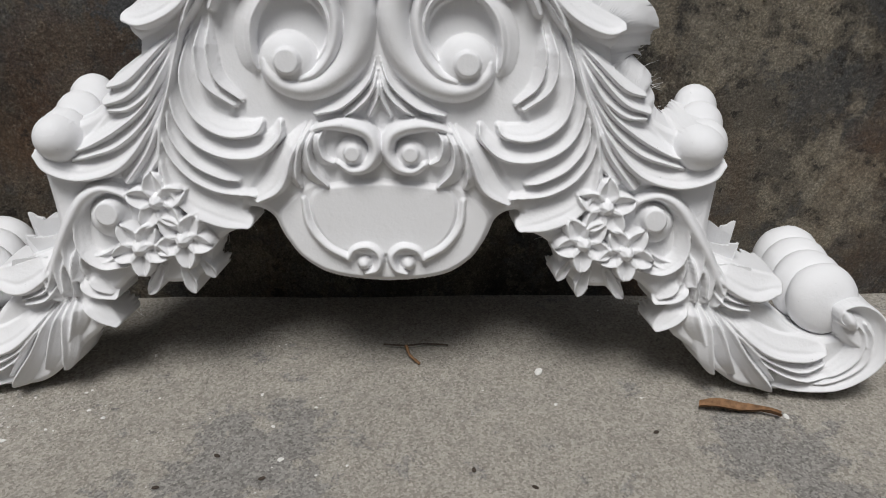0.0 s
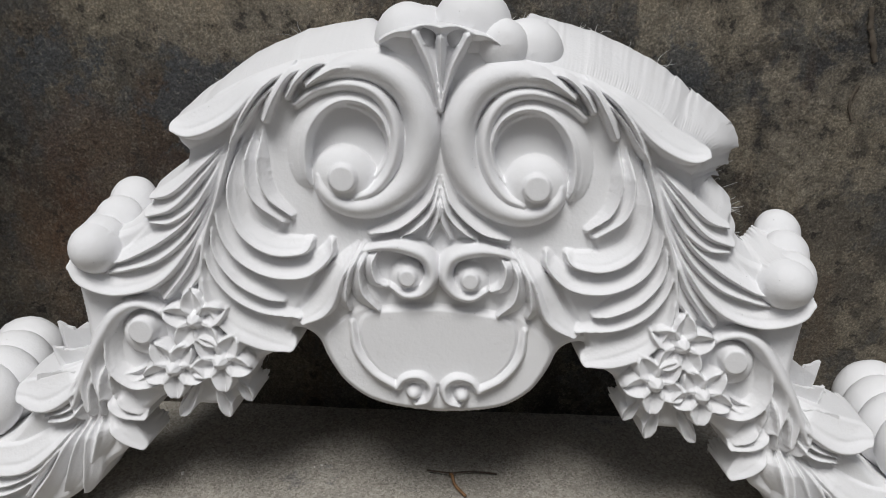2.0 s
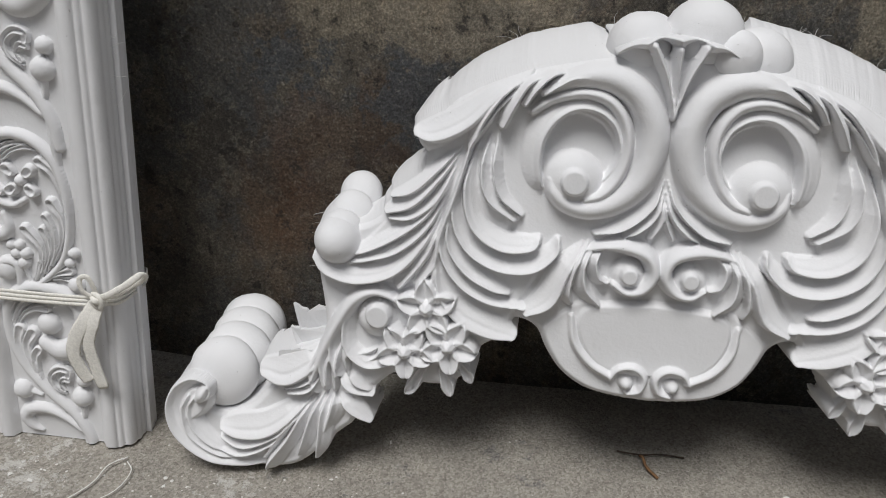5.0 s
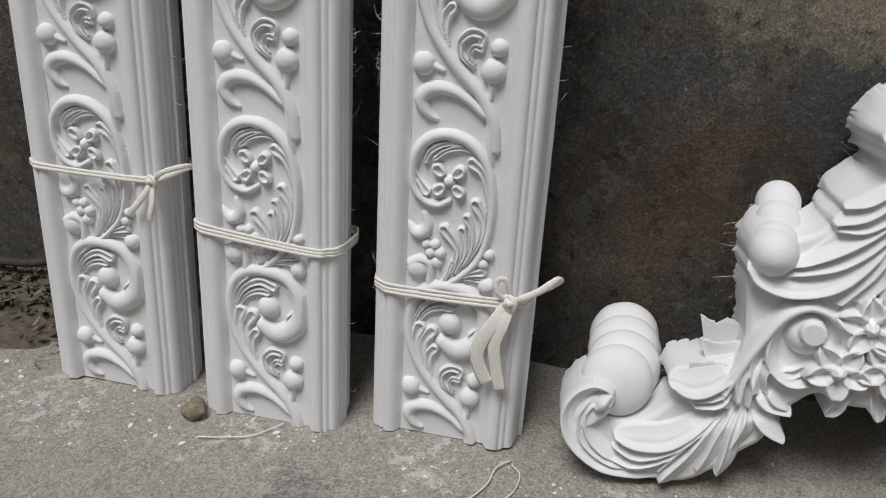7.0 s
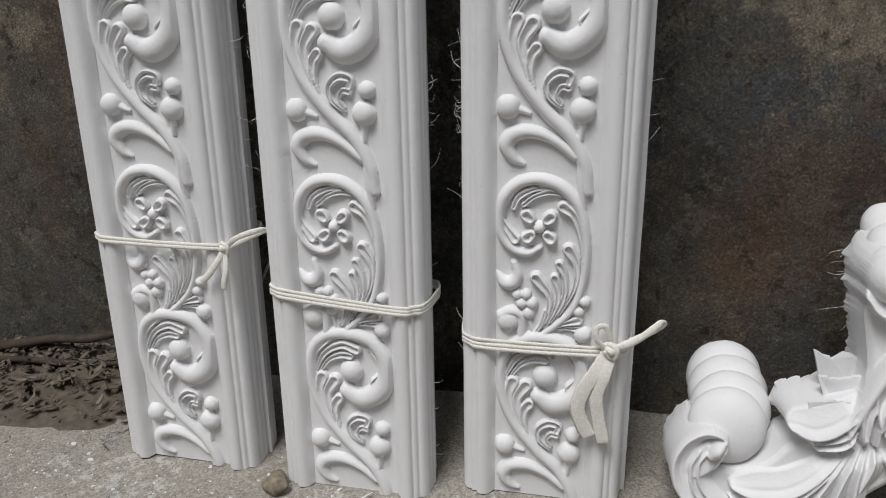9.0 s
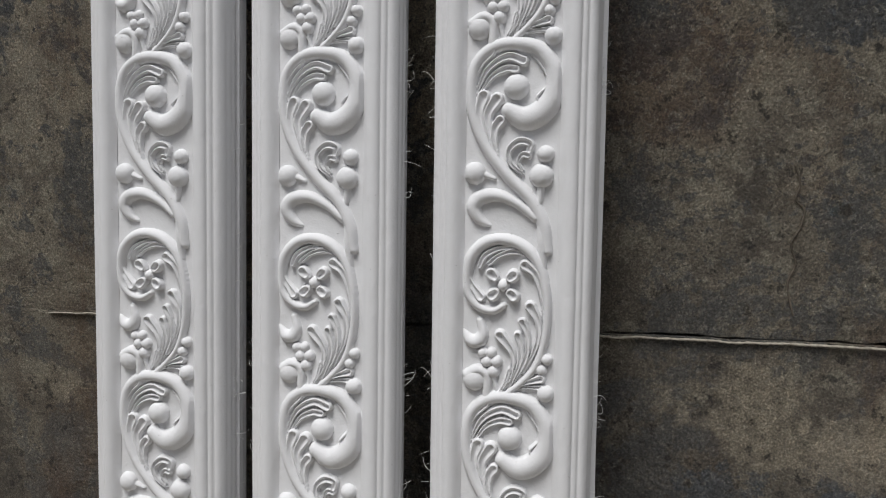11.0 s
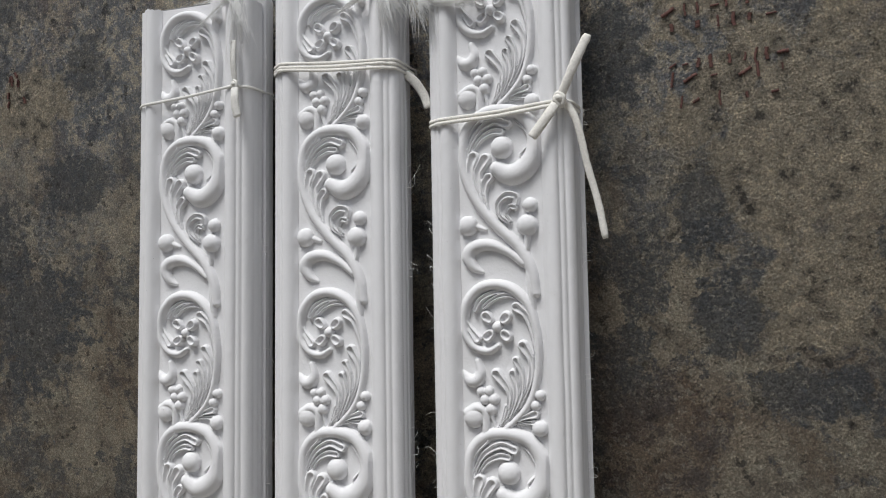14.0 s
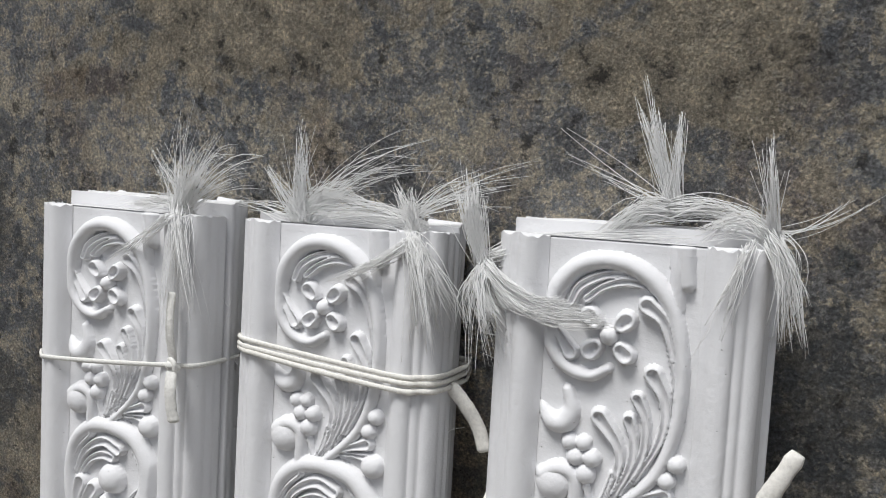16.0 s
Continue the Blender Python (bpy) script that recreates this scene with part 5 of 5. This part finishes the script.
def tuft(k, label, threads):
    """threads: how many, their root, the middle of their ends, the spread of both, the sag."""
    top = tagged(new("fibre_tuft"), label, "fibre tuft", "glass fibre ends")
    top.matrix_basis = BUNDLES[k]
    for count, root, end, spread, fan, bow in threads:
        chunks = []
        j = lambda s: Vector((rng.gauss(0, s), rng.gauss(0, s), rng.gauss(0, s * 0.7)))
        locks = [Vector(end) + j(fan * 0.9) for _ in range(max(3, count // 9))]
        for _ in range(int(count * 2.0)):
            e = rng.choice(locks) + j(fan * (0.16 if rng.random() < 0.85 else 0.9))
            base = Vector(root) + j(spread)
            far = base.lerp(e, rng.uniform(0.6, 1.08))
            chunks.append(fibre(base, far, Vector(bow) * rng.uniform(0.2, 0.9) + j(fan * 0.13), rng.uniform(0.24, 0.5)))
        link("lock", joined("lock", chunks), FIBRE, top)
    return top


tuft(0, "frayed white glass fibre knotted at the bundle's top corner", [
    (70, (85, 1420, -8), (112, 1335, 8), 5, 20, (6, 8, 10)), (60, (85, 1422, -14), (105, 1495, -20), 5, 22, (-8, 0, 4)),
    (24, (88, 1425, -14), (160, 1480, -30), 4, 22, (0, 26, 0)), (40, (85, 1424, -20), (-20, 1424, -42), 4, 9, (0, 12, 0)),
    (14, (80, 1418, 2), (10, 1372, 4), 3, 6, (0, -6, 6)), (26, (82, 1420, -20), (40, 1450, -30), 5, 16, (0, 10, 0))])
tuft(1, "white glass fibre tassel over the front corner of the bundle", [
    (90, (86, 1412, 0), (118, 1345, 12), 4, 15, (6, 6, 12)), (50, (86, 1416, -6), (58, 1458, -12), 4, 15, (0, 4, 0)),
    (34, (84, 1410, 2), (20, 1372, 4), 3, 5, (0, -4, 6)), (46, (84, 1424, -20), (-50, 1430, -42), 5, 8, (0, 10, 0)),
    (16, (60, 1424, -30), (130, 1460, -40), 5, 22, (0, 16, 0))])
tuft(1, "bunched white glass fibre behind the bundle's top edge", [
    (80, (-52, 1420, -44), (-64, 1478, -48), 6, 18, (0, 0, 6)), (60, (-50, 1424, -44), (0, 1450, -40), 6, 14, (0, 22, 0)),
    (24, (-50, 1424, -44), (60, 1470, -60), 5, 24, (0, 24, 0)), (18, (-56, 1420, -44), (-90, 1450, -40), 5, 14, (0, 8, 0))])
tuft(2, "white glass fibre tassel with a swag across the panel", [
    (90, (-108, 1392, -4), (-122, 1452, -6), 3, 11, (-3, 0, 3)), (80, (-107, 1390, -2), (-88, 1345, 4), 3, 13, (-10, 0, 6)),
    (60, (-105, 1392, -2), (-4, 1362, 8), 3, 4, (-4, -26, 4)), (50, (-106, 1396, -8), (40, 1424, -42), 3, 6, (-16, 14, 0)),
    (10, (-104, 1388, 2), (-96, 1310, 4), 3, 12, (-6, 0, 6))])
tuft(2, "white glass fibre fanned upright from a knot on the top", [
    (70, (34, 1446, -52), (14, 1516, -60), 3, 12, (0, 0, 0)), (5, (34, 1446, -52), (-60, 1484, -56), 3, 14, (0, 0, 0)),
    (50, (34, 1444, -50), (-28, 1420, -44), 4, 7, (0, 18, 6)), (40, (34, 1444, -50), (104, 1428, -40), 4, 8, (0, 14, 0))])
tuft(2, "frayed white glass fibre hanging at the bundle's fluted corner", [
    (52, (110, 1428, -14), (126, 1364, 0), 4, 11, (8, 6, 8)), (24, (110, 1430, -16), (106, 1492, -18), 3, 10, (0, 0, 0)),
    (40, (108, 1430, -16), (60, 1430, -36), 4, 8, (0, 18, 0)), (4, (112, 1432, -18), (176, 1462, -30), 3, 10, (0, -12, 0)), (14, (96, 1424, 0), (70, 1360, 6), 4, 14, (0, 0, 6))])


def edge_fibres(k, side, count, seed):
    """Short hairs along the torn back edge of a bundle."""
    r = random.Random(seed)
    chunks = []
    for _ in range(count):
        v = r.uniform(-380, 1380) if r.random() < 0.5 else r.gauss(r.choice((150, 300, 700, 1000)), 35)
        a = Vector((side * 107 + 5.5, v, r.uniform(-52, -40)))
        size = r.uniform(5, 26)
        b = a + Vector((side * size * r.uniform(0.3, 1), size * r.uniform(-0.5, 1.2), r.uniform(-6, 8)))
        chunks.append(fibre(a, b, (r.gauss(0, 4), r.gauss(0, 4), 0), r.uniform(0.25, 0.5), 5))
    ob = link("loose_fibres", joined("loose_fibres", chunks), FIBRE)
    ob.matrix_basis = BUNDLES[k]
    tagged(ob, "stray white glass fibres sticking out of the bundle's torn edge", "loose fibres", kind="stuff")


for k in range(3):
    edge_fibres(k, -1, 70, 11 + k)
    edge_fibres(k, 1, 46, 21 + k)

# stray fibres on the torn rim of the crest
chunks = []
rims = [o for o in crest.children if o.name.startswith("shell_side")]
for rim in rims:
    rows = len(rim.data.vertices) // 9
    for i in range(110):
        p = Vector(rim.data.vertices[rows * 8 + rng.randrange(rows)].co) * 1000
        out = Vector((p.x, p.y - 120, 0)).normalized() if p.y > 40 else Vector((rng.gauss(0, 1), -0.6, 0)).normalized()
        s = rng.uniform(5, 20)
        chunks.append(fibre(p, p + out * s + Vector((rng.gauss(0, 6), rng.gauss(0, 6), rng.uniform(-4, 8))), (rng.gauss(0, 2), rng.gauss(0, 2), 0), rng.uniform(0.22, 0.4), 5))
ob = link("crest_fibres", joined("crest_fibres", chunks), FIBRE)
ob.matrix_basis = CREST
tagged(ob, "stray glass fibres round the torn rim of the crest", "loose fibres", kind="stuff")


def lump(r, seed, flat=0.7, rough=0.35, cuts=2):
    bm = bmesh.new()
    bmesh.ops.create_icosphere(bm, subdivisions=cuts, radius=r)
    for q in bm.verts:
        q.co *= 1 + rough * noise.noise(q.co / r * 1.3 + Vector((seed, 0, 0))) + 0.12 * noise.noise(q.co / r * 4 + Vector((0, seed, 0)))
        q.co.z *= flat
    return bm


def on_ground(ob, x, y, z, turn=0.0):
    ob.matrix_basis = pose(x, y, z + ground_height(x, y), 0, 0, turn)
    return ob


tagged(on_ground(part("pebble", lump(0.017, 2.0, 0.85, 0.5, 3), STONE), -1.214, -0.285, 0.010), "small brown pebble on the concrete beside a bundle", "pebble")


def crumbs():
    chunks = []
    for i in range(330):
        spot = rng.choice(((-1.38, -0.31, 0.16, 0.03), (-1.12, -0.3, 0.12, 0.03), (-0.83, -0.29, 0.14, 0.02), (-1.56, -0.3, 0.08, 0.05), (0.0, -0.33, 0.6, 0.16), (-1.0, -0.4, 0.5, 0.1), (-0.55, -0.3, 0.15, 0.04)))
        x, y = rng.gauss(spot[0], spot[2]), min(-0.06, rng.gauss(spot[1], spot[3]))
        s = abs(rng.gauss(0.0004, 0.0011)) + 0.0005
        bm = lump(s, i * 1.7, 0.4, 1.1, 1)
        v = [q.co + Vector((x, y, ground_height(x, y) - 0.002 + s * 0.3)) for q in bm.verts]
        chunks.append((v, [tuple(q.index for q in f.verts) for f in bm.faces]))
        bm.free()
    return joined("plaster_crumbs", chunks)


tagged(link("plaster_crumbs", crumbs(), CRUMB, smooth=False), "white crumbs of broken plaster scattered on the concrete", "crumbs", kind="stuff")


def flake(x, y, s, seed, mat, name, label, category):
    bm = bmesh.new()
    ring = [bm.verts.new((s * (1 + 0.4 * noise.noise(Vector((math.cos(a), math.sin(a), seed)))) * math.cos(a), 0.6 * s * math.sin(a), 0)) for a in np.linspace(0, 2 * math.pi, 11)[:-1]]
    face = bm.faces.new(ring)
    up = bmesh.ops.extrude_face_region(bm, geom=[face])
    for q in up["geom"]:
        if isinstance(q, bmesh.types.BMVert):
            q.co = Vector((q.co.x * 0.85, q.co.y * 0.85, s * 0.22))
    bmesh.ops.recalc_face_normals(bm, faces=bm.faces)
    tagged(on_ground(part(name, bm, mat, smooth=False), x, y, -0.001, seed * 57), label, category)


flake(0.159, -0.225, 0.009, 1.0, CRUMB, "plaster_chip", "white chip of plaster lying on the concrete", "chip")
for i, (x, y) in enumerate(((-1.52, -0.27), (-1.20, -0.345), (-1.29, -0.33), (-1.57, -0.24), (-1.08, -0.292), (0.475, -0.33))):
    flake(x, y, 0.006, 3.0 + i, CRUMB, "plaster_chip", "white chip of plaster lying on the concrete", "chip")
for i, (x, y) in enumerate(((-0.26, -0.39), (-0.2, -0.43), (0.05, -0.42), (0.12, -0.45), (0.29, -0.36), (-0.02, -0.47), (0.2, -0.5), (-0.32, -0.44))):
    flake(x, y, 0.0045, 9.0 + i, BARK, "bark_flake", "dark flake of bark on the concrete", "flake")


def ground_thread(name, pts, r, mat, label):
    v, f = tube(smooth_path([(x, y, z + ground_height(x, y) + 0.001) for x, y, z in pts], 8), r, 6)
    tagged(link(name, mesh_of(name, v, f), mat), label, "thread")


ground_thread("thread", [(-1.185, -0.33, 0.001), (-1.15, -0.325, 0.003), (-1.11, -0.31, 0.002), (-1.075, -0.275, 0.003)], 0.0009, FIBRE, "loose white thread lying on the concrete before a bundle")
ground_thread("thread", [(-0.745, -0.262, 0.002), (-0.762, -0.285, 0.004), (-0.77, -0.32, 0.002), (-0.80, -0.37, 0.001), (-0.83, -0.41, 0.001)], 0.0011, STRING, "loose white string trailing from a bundle's foot")
ground_thread("thread", [(-0.742, -0.27, 0.002), (-0.728, -0.29, 0.004), (-0.735, -0.325, 0.002), (-0.765, -0.36, 0.001)], 0.0009, STRING, "thin white string looped on the concrete")


def dry_leaf():
    """A long curled strip of dead leaf."""
    v, f, n = [], [], 16
    for i in range(n + 1):
        s = i / n
        w = 0.0095 * (0.35 + 0.65 * math.sin(math.pi * min(1, s * 1.1 + 0.12)))
        for k in range(5):
            q = k / 4 * 2 - 1
            z = 0.006 * q * q + 0.004 * math.sin(s * 9) * 0.5 + 0.003 + 0.0008 * noise.noise(Vector((s * 20, q * 3, 0)))
            v.append((0.105 * s, w * q + 0.01 * math.sin(s * 2.6), z))
    o = len(v)
    v += [(x, y, z - 0.0009) for x, y, z in v]
    for i in range(n):
        for k in range(4):
            a = i * 5 + k
            f += [(a, a + 5, a + 6, a + 1), (o + a, o + a + 1, o + a + 6, o + a + 5)]
    return mesh_of("dry_leaf", v, f)


tagged(on_ground(link("dry_leaf", dry_leaf(), LEAF), 0.362, -0.312, 0.0, -16), "curled brown dead leaf lying before the crest's foot", "dead leaf")
twig = tagged(new("twig"), "thin dark twig with a bent reddish stalk under the crest", "twig")
for pts, r, mat in (([(-0.062, -0.158, 0.003), (-0.03, -0.166, 0.006), (0.0, -0.158, 0.003), (0.034, -0.16, 0.002)], 0.0012, BARK), ([(-0.03, -0.166, 0.004), (-0.028, -0.178, 0.012), (-0.024, -0.19, 0.006), (-0.01, -0.207, 0.002)], 0.0022, LEAF)):
    v, f = tube(smooth_path(pts, 6), r, 6)
    link("stalk", mesh_of("stalk", v, f), mat, twig)

# cord hanging between two bundles
v, f = tube(smooth_path([(-1.235, -0.13, 0.37), (-1.225, -0.14, 0.33), (-1.245, -0.15, 0.29), (-1.268, -0.155, 0.24), (-1.272, -0.158, 0.19), (-1.268, -0.16, 0.165)], 8), 0.0048, 8, 0.5)
tagged(link("hanging_cord", mesh_of("hanging_cord", v, f), CORD), "grubby braided cord hanging down behind the bundles", "cord")


# dirt, dead leaves and a stick in the corner of the wall
def dirt():
    xs, ys = np.arange(-2.4, -1.40, 0.02), np.arange(-0.30, 0.03, 0.015)
    v = []
    for y in ys:
        for x in xs:
            fade = min(1, max(0, (-1.42 - x) / 0.2)) * min(1, max(0, (y + 0.26) / 0.2))
            v.append((x, y, ground_height(x, y) - 0.012 + 0.04 * fade + 0.014 * fade * noise.noise(Vector((x * 18, y * 18, 0))) + 0.006 * fade * noise.noise(Vector((x * 60, y * 60, 2)))))
    w = len(xs)
    return mesh_of("dirt", v, [(j * w + i, j * w + i + 1, (j + 1) * w + i + 1, (j + 1) * w + i) for j in range(len(ys) - 1) for i in range(w - 1)])


tagged(link("dirt", dirt(), SOIL), "dark heap of dirt drifted against the wall's foot", "dirt", kind="stuff")


def litter():
    chunks = []
    for i in range(900):
        x, y = rng.uniform(-2.2, -1.48), -0.02 - abs(rng.gauss(0, 0.09))
        s = rng.uniform(0.003, 0.02) * rng.uniform(0.5, 1)
        m = pose(x, y, ground_height(x, y) + 0.006 + 0.036 * min(1, max(0, (y + 0.24) / 0.2)) * min(1, (-1.42 - x) / 0.2), rng.uniform(-35, 35), rng.uniform(-35, 35), rng.uniform(0, 360))
        ring = [m @ Vector((s * math.cos(a), 0.24 * s * math.sin(a) * (1 + 0.8 * rng.random()), 0.12 * s * math.cos(2 * a))) for a in np.linspace(0, 2 * math.pi, 8)[:-1]]
        top = [q + Vector((0, 0, 0.0012)) for q in ring]
        chunks.append((ring + top, [tuple(range(7))[::-1], tuple(range(7, 14))] + [(k, (k + 1) % 7, 7 + (k + 1) % 7, 7 + k) for k in range(7)]))
    return joined("leaf_litter", chunks)


tagged(link("leaf_litter", litter(), plain_material("leaf_litter", (0.13, 0.108, 0.085), 0.9, 0.7, 30), smooth=False), "brown leaf litter and bark scraps along the wall", "leaf litter", kind="stuff")
for pts, r in (([(-2.3, -0.06, 0.05), (-2.0, -0.05, 0.06), (-1.86, -0.05, 0.052), (-1.74, -0.045, 0.07), (-1.66, -0.05, 0.078), (-1.6, -0.045, 0.09)], 0.012), ([(-1.95, -0.09, 0.04), (-1.8, -0.08, 0.046), (-1.65, -0.07, 0.04), (-1.55, -0.06, 0.045)], 0.007)):
    path = smooth_path([(x, y, z + 0.018) for x, y, z in pts], 8)
    v, f = tube(path, [r * (1 - 0.5 * i / len(path)) * (1 + 0.3 * noise.noise(Vector((i * 0.5, r * 99, 0)))) for i in range(len(path))], 9)
    tagged(link("stick", mesh_of("stick", v, f), BARK), "dead stick lying in the dirt along the wall", "stick")

# ---- marks on the wall ----
CHIPPED_LIT = plain_material("chipped_highlight_edge", (0.36, 0.33, 0.275), 0.9, 0.45, 120)

def ragged_strip(name, pts, half, mat, y, seed):
    """A flat daub, stain or edge strip that follows pts (x, z) on the wall's face."""
    path = smooth_path([(x, y, z) for x, z in pts], 7)
    v, f = [], []
    for i, p in enumerate(path):
        d = (path[min(i + 1, len(path) - 1)] - path[max(i - 1, 0)]).normalized()
        side = Vector((-d.z, 0, d.x))
        a, b = (half * (0.75 + 0.7 * noise.noise(Vector((i * 0.9, seed, s)))) for s in (0.0, 5.0))
        v += [p + side * a, p - side * b, p + side * a + Vector((0, 0.004, 0)), p - side * b + Vector((0, 0.004, 0))]
    for i in range(len(path) - 1):
        o = 4 * i
        f += [(o, o + 1, o + 5, o + 4), (o + 2, o + 6, o + 7, o + 3), (o, o + 4, o + 6, o + 2), (o + 1, o + 3, o + 7, o + 5)]
    return mesh_of(name, v, f)


red = tagged(new("painted_marks"), "faded dark red paint marks, illegible, on the wall", "paint marks")
for row, (z, count) in enumerate(((1.785, 6), (1.755, 5), (1.715, 8), (1.692, 6), (1.638, 9), (1.618, 6), (1.585, 5))):
    for i in range(count):
        x = -0.575 + 0.165 * (i + rng.uniform(0.1, 0.9)) / count
        n, a = rng.uniform(0.004, 0.011), rng.choice((0.1, 1.4, 1.6, 0.5))
        dx, dz = n * math.cos(a), n * math.sin(a)
        me = ragged_strip("bar", [(x - dx, z - dz), (x + rng.gauss(0, 0.001), z), (x + dx, z + dz)], rng.uniform(0.0014, 0.0034), PAINT_RED, -0.0066, row * 7 + i * 1.3)
        link("bar", me, PAINT_RED, red)
for i in range(9):
    x, z = -1.79 + 0.055 * rng.random(), 1.735 + 0.07 * rng.random()
    me = ragged_strip("bar", [(x, z - 0.006), (x + rng.gauss(0, 0.001), z), (x + rng.gauss(0, 0.003), z + 0.006)], rng.uniform(0.0015, 0.0032), PAINT_RED, -0.0066, 80 + i * 1.3)
    link("bar", me, PAINT_RED, red)
for pts, half, label in (([(0.466, 0.622), (0.47, 0.60), (0.476, 0.585), (0.488, 0.555)], 0.004, "black drip stain running down the wall"), ([(0.474, 0.525), (0.468, 0.50), (0.477, 0.478)], 0.0025, "black drip stain running down the wall"),
                         ([(-0.462, 0.975), (-0.456, 0.95), (-0.461, 0.93), (-0.45, 0.915), (-0.455, 0.89), (-0.465, 0.87), (-0.459, 0.84), (-0.468, 0.815), (-0.46, 0.77)], 0.0016, "ragged dark stain on the wall above the joint")):
    y = -0.0066 if pts[0][1] > 0.75 else -0.0145
    tagged(link("wall_mark", ragged_strip("wall_mark", pts, half, SOIL, y, half * 900), SOIL), label, "wall stain", kind="structure")

# chipped edge below the joint; its pale colour also carries the ledge's highlight
for x0, x1, half in ((-0.76, 0.02, 0.0019), (-1.66, -1.44, 0.0014)):
    pts = [(x, joint_height(x) - 0.003) for x in np.arange(x0, x1, 0.02)]
    tagged(link("wall_mark", ragged_strip("wall_mark", pts, half, CHIPPED_LIT, -0.0165, half * 700), CHIPPED_LIT), "pale broken plaster edge along the wall's joint, ledge highlight painted in", "wall edge", kind="structure")
